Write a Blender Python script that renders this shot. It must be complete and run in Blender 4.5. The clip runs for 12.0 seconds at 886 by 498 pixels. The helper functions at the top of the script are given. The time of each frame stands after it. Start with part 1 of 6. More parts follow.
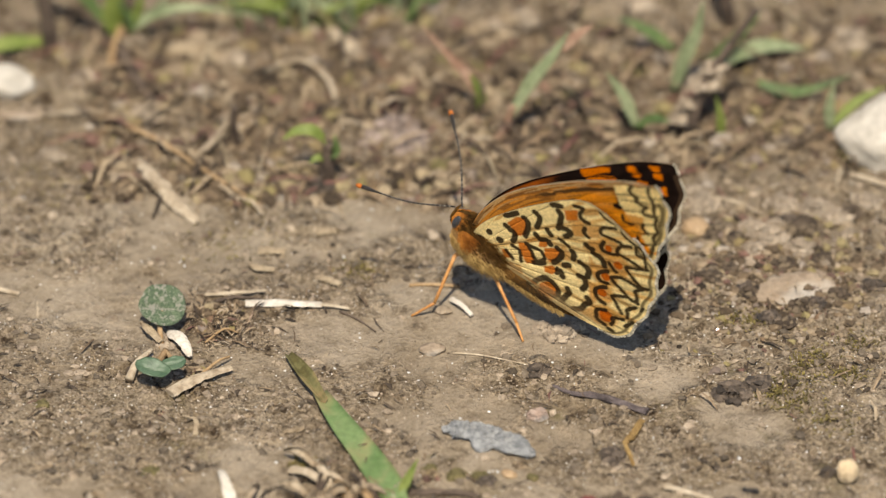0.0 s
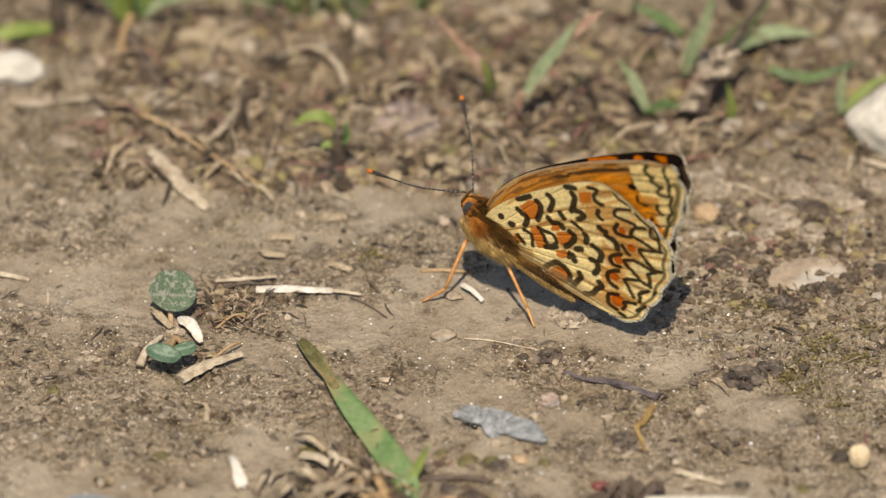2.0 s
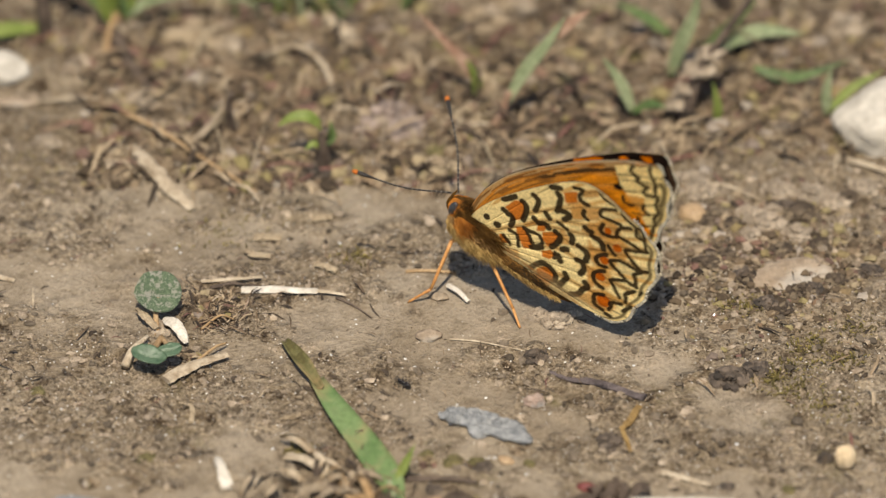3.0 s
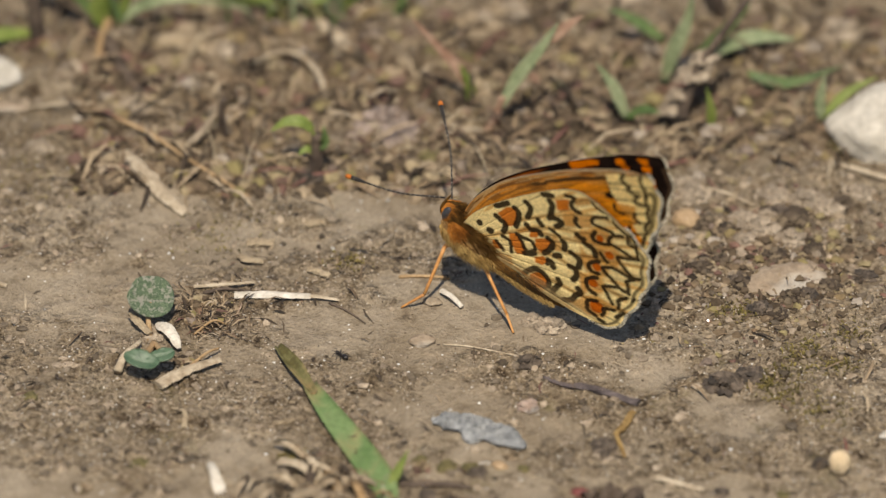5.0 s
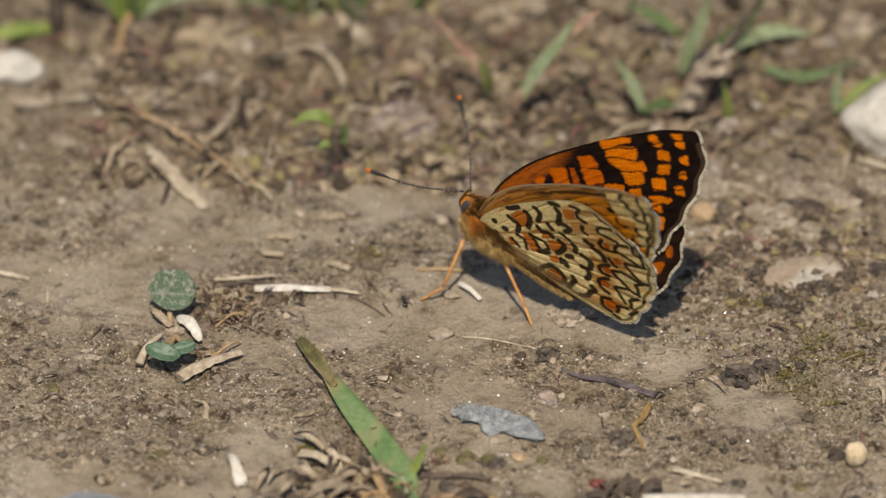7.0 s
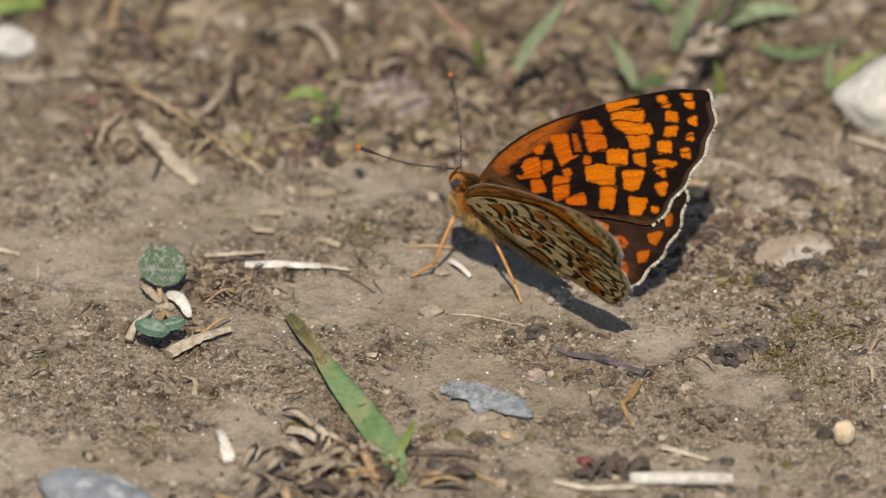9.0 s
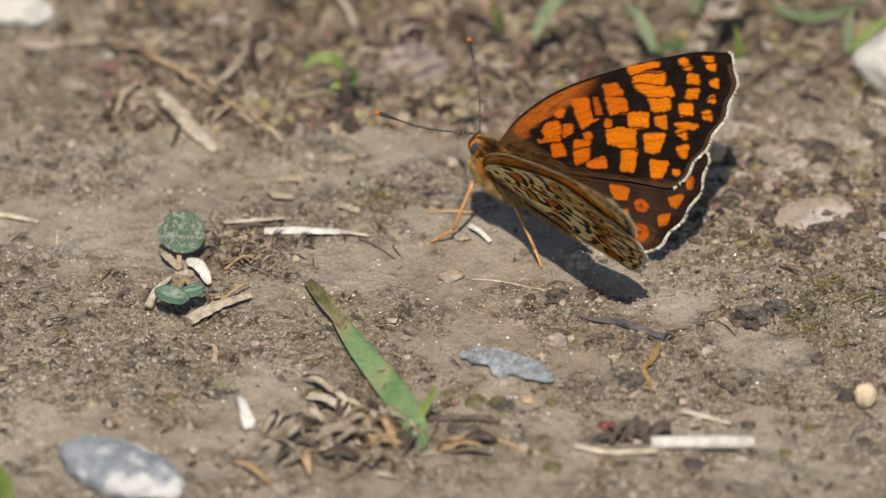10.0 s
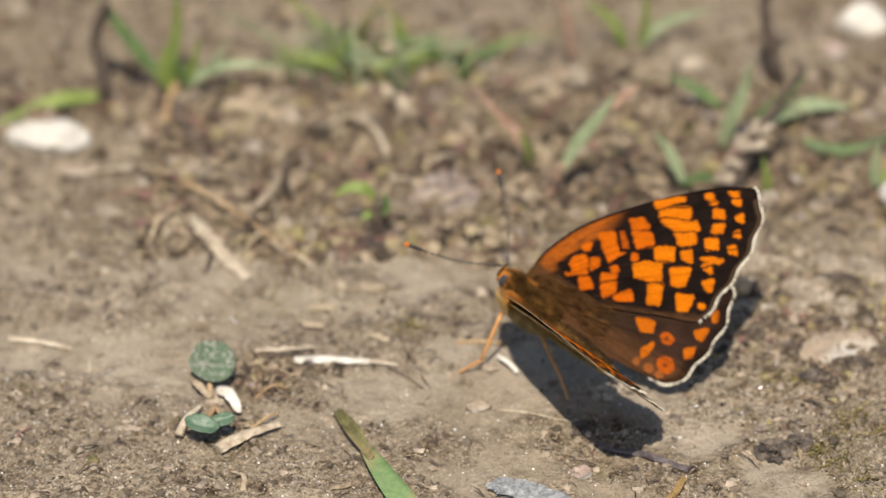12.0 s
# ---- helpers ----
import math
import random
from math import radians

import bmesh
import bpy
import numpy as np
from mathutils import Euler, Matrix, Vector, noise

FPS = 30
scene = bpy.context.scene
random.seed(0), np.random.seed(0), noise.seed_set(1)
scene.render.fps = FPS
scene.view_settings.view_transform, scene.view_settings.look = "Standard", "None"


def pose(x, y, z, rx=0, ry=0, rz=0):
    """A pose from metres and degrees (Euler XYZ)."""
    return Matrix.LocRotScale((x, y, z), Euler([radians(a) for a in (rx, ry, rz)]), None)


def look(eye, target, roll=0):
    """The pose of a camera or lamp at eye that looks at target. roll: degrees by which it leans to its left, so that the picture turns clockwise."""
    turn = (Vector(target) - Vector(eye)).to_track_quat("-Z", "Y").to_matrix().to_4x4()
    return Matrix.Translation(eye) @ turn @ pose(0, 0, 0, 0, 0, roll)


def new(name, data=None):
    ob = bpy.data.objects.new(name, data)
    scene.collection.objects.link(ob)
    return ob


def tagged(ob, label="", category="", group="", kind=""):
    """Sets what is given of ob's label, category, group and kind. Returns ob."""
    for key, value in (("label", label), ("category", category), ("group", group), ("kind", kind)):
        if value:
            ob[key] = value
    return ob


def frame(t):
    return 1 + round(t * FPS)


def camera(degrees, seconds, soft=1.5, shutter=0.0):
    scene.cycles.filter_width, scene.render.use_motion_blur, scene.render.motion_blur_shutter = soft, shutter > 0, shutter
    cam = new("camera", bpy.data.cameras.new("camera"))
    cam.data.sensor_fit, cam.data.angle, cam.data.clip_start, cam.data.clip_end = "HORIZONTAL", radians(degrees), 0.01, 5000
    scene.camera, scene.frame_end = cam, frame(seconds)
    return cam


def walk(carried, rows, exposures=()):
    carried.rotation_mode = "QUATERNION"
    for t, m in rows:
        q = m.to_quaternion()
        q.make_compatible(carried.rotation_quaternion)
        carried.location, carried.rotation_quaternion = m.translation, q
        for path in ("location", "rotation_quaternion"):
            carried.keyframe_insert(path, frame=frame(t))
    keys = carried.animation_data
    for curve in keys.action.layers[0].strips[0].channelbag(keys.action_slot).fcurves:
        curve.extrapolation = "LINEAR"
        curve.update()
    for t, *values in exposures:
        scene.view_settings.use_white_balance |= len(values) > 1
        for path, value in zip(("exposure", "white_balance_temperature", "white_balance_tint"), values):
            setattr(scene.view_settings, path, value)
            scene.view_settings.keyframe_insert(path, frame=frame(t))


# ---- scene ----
cam = camera(6.0, 12.0, soft=1.3)
PATH = [
    (0, look((0.00752, -0.60216, 0.44268), (-0.00069, 0.00116, -0.00000), 0.096)),
    (0.5, look((0.00972, -0.60206, 0.44132), (-0.00018, 0.00043, 0.00000), 0.016)),
    (1, look((0.00859, -0.60212, 0.44039), (-0.00071, -0.00004, -0.00000), -0.002)),
    (1.5, look((0.00734, -0.60238, 0.44041), (-0.00107, -0.00055, 0.00000), 0.033)),
    (2, look((0.00669, -0.60259, 0.44027), (-0.00161, -0.00096, 0.00000), 0.023)),
    (2.5, look((0.00716, -0.60139, 0.44011), (-0.00066, -0.00192, 0.00000), 0.037)),
    (3, look((0.00738, -0.60114, 0.44111), (-0.00034, -0.00090, -0.00000), 0.026)),
    (3.2, look((0.00892, -0.60147, 0.44131), (0.00000, 0.00067, 0.00000), -0.018)),
    (5, look((0.00638, -0.60077, 0.43879), (0.00024, -0.00010, 0.00000), 0.142)),
    (5.5, look((0.00526, -0.60137, 0.43966), (0.00004, 0.00040, 0.00000), 0.318)),
    (6, look((0.00211, -0.60118, 0.44019), (-0.00113, 0.00148, 0.00000), -0.010)),
    (6.5, look((0.00340, -0.60247, 0.43978), (-0.00140, -0.00235, 0.00000), 0.082)),
    (7, look((0.00526, -0.60527, 0.44233), (-0.00141, -0.00113, -0.00000), 0.100)),
    (7.2, look((0.00693, -0.60589, 0.44259), (-0.00071, -0.00085, 0.00000), 0.097)),
    (8.8, look((0.01138, -0.60528, 0.44313), (-0.00080, -0.00415, 0.00000), -0.139)),
    (9, look((0.00955, -0.60477, 0.44328), (-0.00052, -0.00455, 0.00000), 0.109)),
    (9.5, look((0.00926, -0.60365, 0.44184), (-0.00011, -0.00763, 0.00000), 0.141)),
    (10, look((0.01018, -0.60417, 0.44194), (-0.00217, -0.00972, 0.00000), -0.380)),
    (10.5, look((0.01103, -0.60325, 0.44317), (-0.00359, -0.01143, 0.00000), -0.484)),
    (11, look((0.01841, -0.60017, 0.44683), (-0.00118, -0.00723, 0.00000), -0.524)),
    (11.5, look((0.02529, -0.59996, 0.44616), (0.00296, -0.00336, 0.00000), -0.498)),
    (11.7, look((0.02404, -0.60014, 0.44741), (0.00217, 0.00099, 0.00000), -0.418)),
    (12, look((0.01448, -0.60541, 0.45378), (-0.00521, 0.00967, -0.00000), -0.279)),
]
# stops, white balance and tint as the clip's camera drifts
LENS_DRIFT = [(0.0, 0.43, 7000, 10), (1.5, 0.43, 7000, 10), (2.5, 0.37, 7000, 10), (3.2, 0.32, 7000, 10), (5.2, 0.17, 6980, 10), (6.5, 0.14, 6830, 10), (7.2, 0.17, 6720, 10),
              (9.0, 0.25, 6410, 10), (10.0, 0.33, 6300, 10), (10.5, 0.42, 6300, 10), (11.5, 0.54, 6450, 10), (12.0, 0.62, 6560, 10)]
walk(cam, PATH, LENS_DRIFT)
# a long lens, focused on the butterfly
cam.data.dof.use_dof = True
cam.data.dof.focus_distance = 0.734
cam.data.dof.aperture_fstop = 18.5

# ---------------------------------------------------------------- light
SUN = Vector((-0.01, -0.50, 1.0)).normalized()
world = bpy.data.worlds.new("sky")
scene.world = world
world.use_nodes = True
wn = world.node_tree.nodes
sky = wn.new("ShaderNodeTexSky")
sky.sky_type = "NISHITA"
sky.sun_disc = False
sky.sun_elevation = math.asin(SUN.z)
sky.sun_rotation = math.atan2(SUN.x, SUN.y)
wn["Background"].inputs["Strength"].default_value = 0.10
world.node_tree.links.new(sky.outputs[0], wn["Background"].inputs["Color"])
sun = new("sun", bpy.data.lights.new("sun", "SUN"))
sun.data.energy = 4.5
sun.data.angle = radians(0.53)
sun.data.color = (1.0, 0.93, 0.82)
sun.matrix_world = look(SUN * 5.0, (0, 0, 0))

# ---------------------------------------------------------------- helpers
MM = 0.001


def lattice(seed):
    return np.random.RandomState(seed).rand(256, 256)


TABLES = [lattice(s) for s in range(6)]


def vnoise(x, y, k=0):
    """Smooth value noise in 0..1 on arrays."""
    x, y = np.asarray(x, float), np.asarray(y, float)
    i, j = np.floor(x).astype(int), np.floor(y).astype(int)
    a, b = x - i, y - j
    a, b = a * a * (3 - 2 * a), b * b * (3 - 2 * b)
    t = TABLES[k % 6]
    i0, j0, i1, j1 = i % 256, j % 256, (i + 1) % 256, (j + 1) % 256
    return (t[i0, j0] * (1 - a) + t[i1, j0] * a) * (1 - b) + (t[i0, j1] * (1 - a) + t[i1, j1] * a) * b


def fnoise(x, y, octaves=4, k=0):
    total, amp, f, norm = 0.0, 1.0, 1.0, 0.0
    for o in range(octaves):
        total = total + amp * (vnoise(x * f + 17.3 * o, y * f - 9.1 * o, k + o) - 0.5)
        norm += amp
        amp *= 0.55
        f *= 2.03
    return total / norm


def sstep(a, b, x):
    t = np.clip((x - a) / (b - a), 0, 1)
    return t * t * (3 - 2 * t)


def islands(x, y):
    """1 where the silt is broken into crumbs, 0 where it is washed smooth."""
    x, y = np.asarray(x, float), np.asarray(y, float)
    n = 0.55 * vnoise(x / 8.5 + 2, y / 6.0, 5) + 0.30 * vnoise(x / 2.6, y / 2.2 + 9, 6) + 0.15 * vnoise(x / 0.9, y / 0.9, 7)
    litter = sstep(6, 16, y + 6 * (vnoise(x / 9.0, y / 9.0, 3) - 0.5) - 0.10 * np.abs(x + 12))
    # the silt is broken behind and beside the butterfly too
    side = 0.85 * sstep(12, 21, x + 4 * (vnoise(x / 3.0, y / 3.0, 9) - 0.5)) * sstep(-17, -8, y) * (0.55 + 0.45 * vnoise(x / 1.8, y / 1.8, 4))
    return np.maximum(np.maximum(sstep(0.38, 0.64, n), litter), side)


def height(x, y):
    """Height of the soil, in mm, at x, y in mm."""
    x, y = np.asarray(x, float), np.asarray(y, float)
    near = np.exp(-((np.hypot(x, y) / 160.0) ** 4))
    rough = 0.30 + 1.05 * sstep(4, 22, y + 5 * (vnoise(x / 9.0, y / 9.0, 3) - 0.5) - 0.12 * np.abs(x + 20) + 4)
    h = 1.5 * fnoise(x / 16.0 + 3, y / 16.0, 2, 1) * rough
    h = h + 1.7 * fnoise(x / 3.6, y / 3.6, 4, 2) * rough
    clod = fnoise(x / 1.5 + 40, y / 1.5, 3, 4)
    h = h + 0.75 * np.maximum(clod - 0.02, 0) * rough * 2.0
    patch = islands(x, y)
    h = h + (0.10 + 0.80 * patch) * np.maximum(fnoise(x / 0.9 + 5, y / 0.9, 3, 3), -0.06)
    h = h + (0.07 + 0.30 * patch) * fnoise(x / 0.55, y / 0.55, 2, 0)
    return h * near


def gz(x, y):
    return float(height(x, y))


def link_mesh(name, me, material, parent=None, label=""):
    if material is not None:
        me.materials.append(material)
    ob = new(name, me)
    if parent is not None:
        ob.parent = parent
    if label:
        ob["label"] = label
    return ob


def part(name, bm, material, parent=None, label="", smooth=True):
    """One mesh object from a bmesh built in millimetres."""
    bmesh.ops.scale(bm, vec=(MM, MM, MM), verts=bm.verts)
    me = bpy.data.meshes.new(name)
    for f in bm.faces:
        f.smooth = smooth
    bm.to_mesh(me)
    bm.free()
    return link_mesh(name, me, material, parent, label)


def put(ob, x, y, z=None, rz=0.0, rx=0.0, ry=0.0):
    """Stand an object at x, y in mm, on the soil unless z is given."""
    zz = gz(x, y) if z is None else z
    ob.matrix_basis = pose(x * MM, y * MM, zz * MM, rx, ry, rz)
    return ob


def smooth_line(points, n):
    """Catmull-Rom curve through points, n samples."""
    p = [Vector(q) for q in points]
    p = [p[0] * 2 - p[1]] + p + [p[-1] * 2 - p[-2]]
    out = []
    last = len(p) - 3
    for i in range(n):
        t = i / (n - 1) * last
        k = min(int(t), last - 1)
        t -= k
        a, b, c, d = p[k], p[k + 1], p[k + 2], p[k + 3]
        out.append(0.5 * (2 * b + (c - a) * t + (2 * a - 5 * b + 4 * c - d) * t * t + (3 * b - a - 3 * c + d) * t ** 3))
    return out


def tube(bm, points, radii, seg=7, flat=1.0, wobble=0.0, rnd=random):
    """A closed tube along points; flat squashes it."""
    rings = []
    n = len(points)
    for i, p in enumerate(points):
        d = (points[min(i + 1, n - 1)] - points[max(i - 1, 0)]).normalized()
        side = d.cross(Vector((0, 0, 1)))
        if side.length < 1e-3:
            side = d.cross(Vector((0, 1, 0)))
        side.normalize()
        up = side.cross(d).normalized()
        r = radii[i] if isinstance(radii, (list, tuple)) else radii
        ring = []
        for k in range(seg):
            a = 2 * math.pi * k / seg
            q = r * (1 + wobble * (rnd.random() - 0.5))
            ring.append(bm.verts.new(p + side * math.cos(a) * q + up * math.sin(a) * q * flat))
        rings.append(ring)
    for a, b in zip(rings, rings[1:]):
        for k in range(seg):
            bm.faces.new((a[k], a[(k + 1) % seg], b[(k + 1) % seg], b[k]))
    bm.faces.new(rings[0][::-1])
    bm.faces.new(rings[-1])


def blob(bm, size, seed, rough=0.25, sub=3, freq=1.2, centre=(0, 0, 0), crisp=0.0):
    """A stone: a noisy ball, with flattened facets where crisp is set."""
    got = bmesh.ops.create_icosphere(bm, subdivisions=sub, radius=1.0)
    off = Vector((seed * 3.7, seed * 1.3, seed * 7.1))
    rnd = random.Random(seed)
    planes = [Vector((rnd.uniform(-1, 1), rnd.uniform(-1, 1), rnd.uniform(-0.6, 1))).normalized() for _ in range(7)]
    for v in got["verts"]:
        p = v.co.normalized()
        d = 1 + rough * noise.noise(p * freq + off) + rough * 0.4 * noise.noise(p * freq * 3.1 + off)
        if crisp:
            for q in planes:
                c = p.dot(q)
                if c * d > 1 - crisp:
                    d = (1 - crisp) / c
        v.co = Vector(centre) + Vector((p.x * size[0], p.y * size[1], p.z * size[2])) * d
    return got["verts"]


def ribbon(bm, points, widths, normal=(0, 0, 1), fold=0.2, thick=0.08, twist=0.0):
    """A leaf blade along points: a folded strip with thickness."""
    n = len(points)
    rows = []
    nrm = Vector(normal).normalized()
    for i, p in enumerate(points):
        d = (points[min(i + 1, n - 1)] - points[max(i - 1, 0)]).normalized()
        side = d.cross(nrm)
        if side.length < 1e-3:
            side = d.cross(Vector((1, 0, 0)))
        side.normalize()
        side = Matrix.Rotation(twist * i / n, 3, d) @ side
        up = side.cross(d).normalized()
        w = widths[i]
        top = [p + side * w * k + up * (abs(k) * w * fold * 2) for k in (-1, -0.5, 0, 0.5, 1)]
        bot = [q - up * thick * (1.0 if j in (1, 2, 3) else 0.4) for j, q in enumerate(top)]
        rows.append([bm.verts.new(q) for q in top + bot[::-1]])
    m = len(rows[0])
    for a, b in zip(rows, rows[1:]):
        for k in range(m):
            bm.faces.new((a[k], a[(k + 1) % m], b[(k + 1) % m], b[k]))
    bm.faces.new(rows[0][::-1])
    bm.faces.new(rows[-1])


def taper(n, w, tip=0.05, base=0.5, peak=0.35):
    out = []
    for i in range(n):
        t = i / (n - 1)
        out.append(w * (base + (1 - base) * min(1, t / peak)) if t < peak else w * (tip + (1 - tip) * (1 - ((t - peak) / (1 - peak)) ** 1.7)))
    return out


# ---------------------------------------------------------------- materials
def material(name, rough=0.8, spec=0.3):
    m = bpy.data.materials.new(name)
    m.use_nodes = True
    b = m.node_tree.nodes["Principled BSDF"]
    b.inputs["Roughness"].default_value = rough
    b.inputs["Specular IOR Level"].default_value = spec
    return m, m.node_tree.nodes, m.node_tree.links, b


def ramp(nodes, links, source, stops):
    r = nodes.new("ShaderNodeValToRGB")
    while len(r.color_ramp.elements) < len(stops):
        r.color_ramp.elements.new(0.5)
    for e, (p, c) in zip(r.color_ramp.elements, stops):
        e.position, e.color = p, (*c, 1)
    links.new(source, r.inputs[0])
    return r.outputs[0]


def noise_node(nodes, links, scale, detail=5.0, rough=0.6, kind="Object"):
    tc = nodes.new("ShaderNodeTexCoord")
    n = nodes.new("ShaderNodeTexNoise")
    n.inputs["Scale"].default_value = scale
    n.inputs["Detail"].default_value = detail
    n.inputs["Roughness"].default_value = rough
    links.new(tc.outputs[kind], n.inputs["Vector"])
    return n.outputs["Fac"]


def mixcol(nodes, links, fac, a, b, mode="MIX"):
    m = nodes.new("ShaderNodeMix")
    m.data_type, m.blend_type = "RGBA", mode
    for sock, v in ((m.inputs[0], fac), (m.inputs[6], a), (m.inputs[7], b)):
        if isinstance(v, (int, float)):
            sock.default_value = v
        elif isinstance(v, tuple):
            sock.default_value = (*v, 1)
        else:
            links.new(v, sock)
    return m.outputs[2]


def bump(nodes, links, b, source, dist, strength=1.0):
    n = nodes.new("ShaderNodeBump")
    n.inputs["Distance"].default_value = dist
    n.inputs["Strength"].default_value = strength
    links.new(source, n.inputs["Height"])
    links.new(n.outputs[0], b.inputs["Normal"])


def soil_material(name="silt"):
    m, n, l, b = material(name, 0.82, 0.25)
    big = noise_node(n, l, 70, 4, 0.6)
    mid = noise_node(n, l, 420, 6, 0.7)
    fine = noise_node(n, l, 2600, 3, 0.7)
    base = ramp(n, l, big, [(0.32, (0.192, 0.152, 0.106)), (0.5, (0.246, 0.200, 0.145)), (0.68, (0.296, 0.247, 0.186))])
    spots = ramp(n, l, mid, [(0.37, (0.28, 0.24, 0.20)), (0.45, (0.90, 0.88, 0.85)), (0.62, (1.12, 1.10, 1.05))])
    at = n.new("ShaderNodeAttribute")
    at.attribute_name = "crumbly"
    broken = ramp(n, l, at.outputs["Fac"], [(0.0, (0.35, 0.35, 0.35)), (1.0, (1, 1, 1))])
    col = mixcol(n, l, broken, base, spots, "MULTIPLY")
    # pale grains, with the shade of the tiny pits between put into the colour
    grains = ramp(n, l, fine, [(0.36, (0.46, 0.41, 0.36)), (0.45, (0.88, 0.86, 0.83)), (0.54, (1.05, 1.05, 1.05)), (0.64, (1.60, 1.58, 1.55))])
    col = mixcol(n, l, ramp(n, l, at.outputs["Fac"], [(0.0, (0.22, 0.22, 0.22)), (1.0, (1, 1, 1))]), col, grains, "MULTIPLY")
    wide = noise_node(n, l, 210, 8, 0.72)
    tints = ramp(n, l, wide, [(0.30, (0.52, 0.44, 0.36)), (0.42, (0.88, 0.84, 0.76)), (0.52, (1.0, 1.0, 1.0)), (0.62, (1.14, 1.12, 1.10)), (0.74, (1.45, 1.45, 1.45))])
    col = mixcol(n, l, ramp(n, l, at.outputs["Fac"], [(0.0, (0.45, 0.45, 0.45)), (1.0, (0.9, 0.9, 0.9))]), col, tints, "MULTIPLY")
    moss = noise_node(n, l, 115, 5, 0.7)
    mossm = ramp(n, l, moss, [(0.60, (0, 0, 0)), (0.70, (0.55, 0.55, 0.55))])
    col = mixcol(n, l, mossm, col, (0.125, 0.105, 0.042))
    l.new(col, b.inputs["Base Color"])
    rr = ramp(n, l, fine, [(0.4, (0.9, 0.9, 0.9)), (0.62, (0.62, 0.62, 0.62)), (0.72, (0.28, 0.28, 0.28))])
    l.new(rr, b.inputs["Roughness"])
    h = n.new("ShaderNodeMath")
    h.operation = "MULTIPLY_ADD"
    l.new(mid, h.inputs[0])
    h.inputs[1].default_value = 2.4
    l.new(fine, h.inputs[2])
    amount = n.new("ShaderNodeMath")
    amount.operation = "MULTIPLY"
    l.new(h.outputs[0], amount.inputs[0])
    l.new(ramp(n, l, at.outputs["Fac"], [(0.0, (0.45, 0.45, 0.45)), (1.0, (1, 1, 1))]), amount.inputs[1])
    bump(n, l, b, amount.outputs[0], 0.0006, 1.0)
    return m


def mottled(name, dark, light, scale=600, rough=0.8, spec=0.3, rel=0.0002, island=0.0, sheer=0.0, stain=None):
    """Two-scale mottled surface; island: spread of tone from piece to piece; sheer: light let through."""
    m, n, l, b = material(name, rough, spec)
    a = noise_node(n, l, scale, 5, 0.65)
    c = noise_node(n, l, scale * 6, 3, 0.6)
    col = ramp(n, l, a, [(0.34, dark), (0.66, light)])
    col = mixcol(n, l, 0.6, col, ramp(n, l, c, [(0.3, (0.7, 0.7, 0.7)), (0.7, (1.25, 1.25, 1.25))]), "MULTIPLY")
    if stain:
        s = noise_node(n, l, scale * 0.5, 3, 0.6)
        col = mixcol(n, l, ramp(n, l, s, [(0.5, (0, 0, 0)), (0.62, (0.9, 0.9, 0.9))]), col, stain)
    if island:
        g = n.new("ShaderNodeNewGeometry")
        col = mixcol(n, l, 1.0, col, ramp(n, l, g.outputs["Random Per Island"], [(0.0, (1 - island,) * 3), (1.0, (1 + island,) * 3)]), "MULTIPLY")
    l.new(col, b.inputs["Base Color"])
    bump(n, l, b, c, rel, 0.8)
    if sheer:
        t = n.new("ShaderNodeBsdfTranslucent")
        l.new(col, t.inputs["Color"])
        mx = n.new("ShaderNodeMixShader")
        mx.inputs[0].default_value = sheer
        l.new(b.outputs[0], mx.inputs[1])
        l.new(t.outputs[0], mx.inputs[2])
        l.new(mx.outputs[0], n["Material Output"].inputs["Surface"])
    return m


def painted_material(name, rough=0.62, sheer=0.0, grain=5200):
    """Scaled wing membrane, coloured by its painted attribute."""
    m, n, l, b = material(name, rough, 0.05)
    at = n.new("ShaderNodeAttribute")
    at.attribute_name = "paint"
    f = noise_node(n, l, grain, 2, 0.6)
    col = mixcol(n, l, 0.75, at.outputs["Color"], ramp(n, l, f, [(0.3, (0.72, 0.70, 0.68)), (0.7, (1.22, 1.22, 1.22))]), "MULTIPLY")
    l.new(col, b.inputs["Base Color"])
    bump(n, l, b, f, 0.00005, 0.6)
    if sheer:
        t = n.new("ShaderNodeBsdfTranslucent")
        l.new(col, t.inputs["Color"])
        mx = n.new("ShaderNodeMixShader")
        mx.inputs[0].default_value = sheer
        l.new(b.outputs[0], mx.inputs[1])
        l.new(t.outputs[0], mx.inputs[2])
        l.new(mx.outputs[0], n["Material Output"].inputs["Surface"])
    return m


M_SOIL = soil_material()
M_WING = painted_material("wing_scales", 0.75, 0.32)
M_FRINGE = mottled("fringe_hair", (0.42, 0.37, 0.27), (0.66, 0.60, 0.47), 900, 0.8, island=0.4, sheer=0.2)
M_FUR = mottled("body_fur", (0.16, 0.085, 0.03), (0.42, 0.25, 0.10), 900, 0.75, 0.06, island=0.35)
M_FURDARK = mottled("back_fur", (0.030, 0.014, 0.004), (0.135, 0.066, 0.016), 900, 0.75, 0.06, island=0.35)
M_WINGHAIR = mottled("wing_hair", (0.040, 0.017, 0.005), (0.13, 0.062, 0.018), 900, 0.75, 0.06, island=0.35)
M_FURBUFF = mottled("flank_fur", (0.26, 0.155, 0.05), (0.50, 0.335, 0.125), 900, 0.75, 0.06, island=0.35)
M_BACK = mottled("abdomen_hair", (0.018, 0.011, 0.006), (0.06, 0.036, 0.016), 900, 0.75, 0.06, island=0.35)
M_FURORANGE = mottled("head_fur", (0.20, 0.065, 0.012), (0.48, 0.19, 0.035), 900, 0.7, 0.06, island=0.3)
M_CHITIN = mottled("dark_chitin", (0.012, 0.009, 0.007), (0.03, 0.022, 0.016), 1500, 0.4, 0.5)
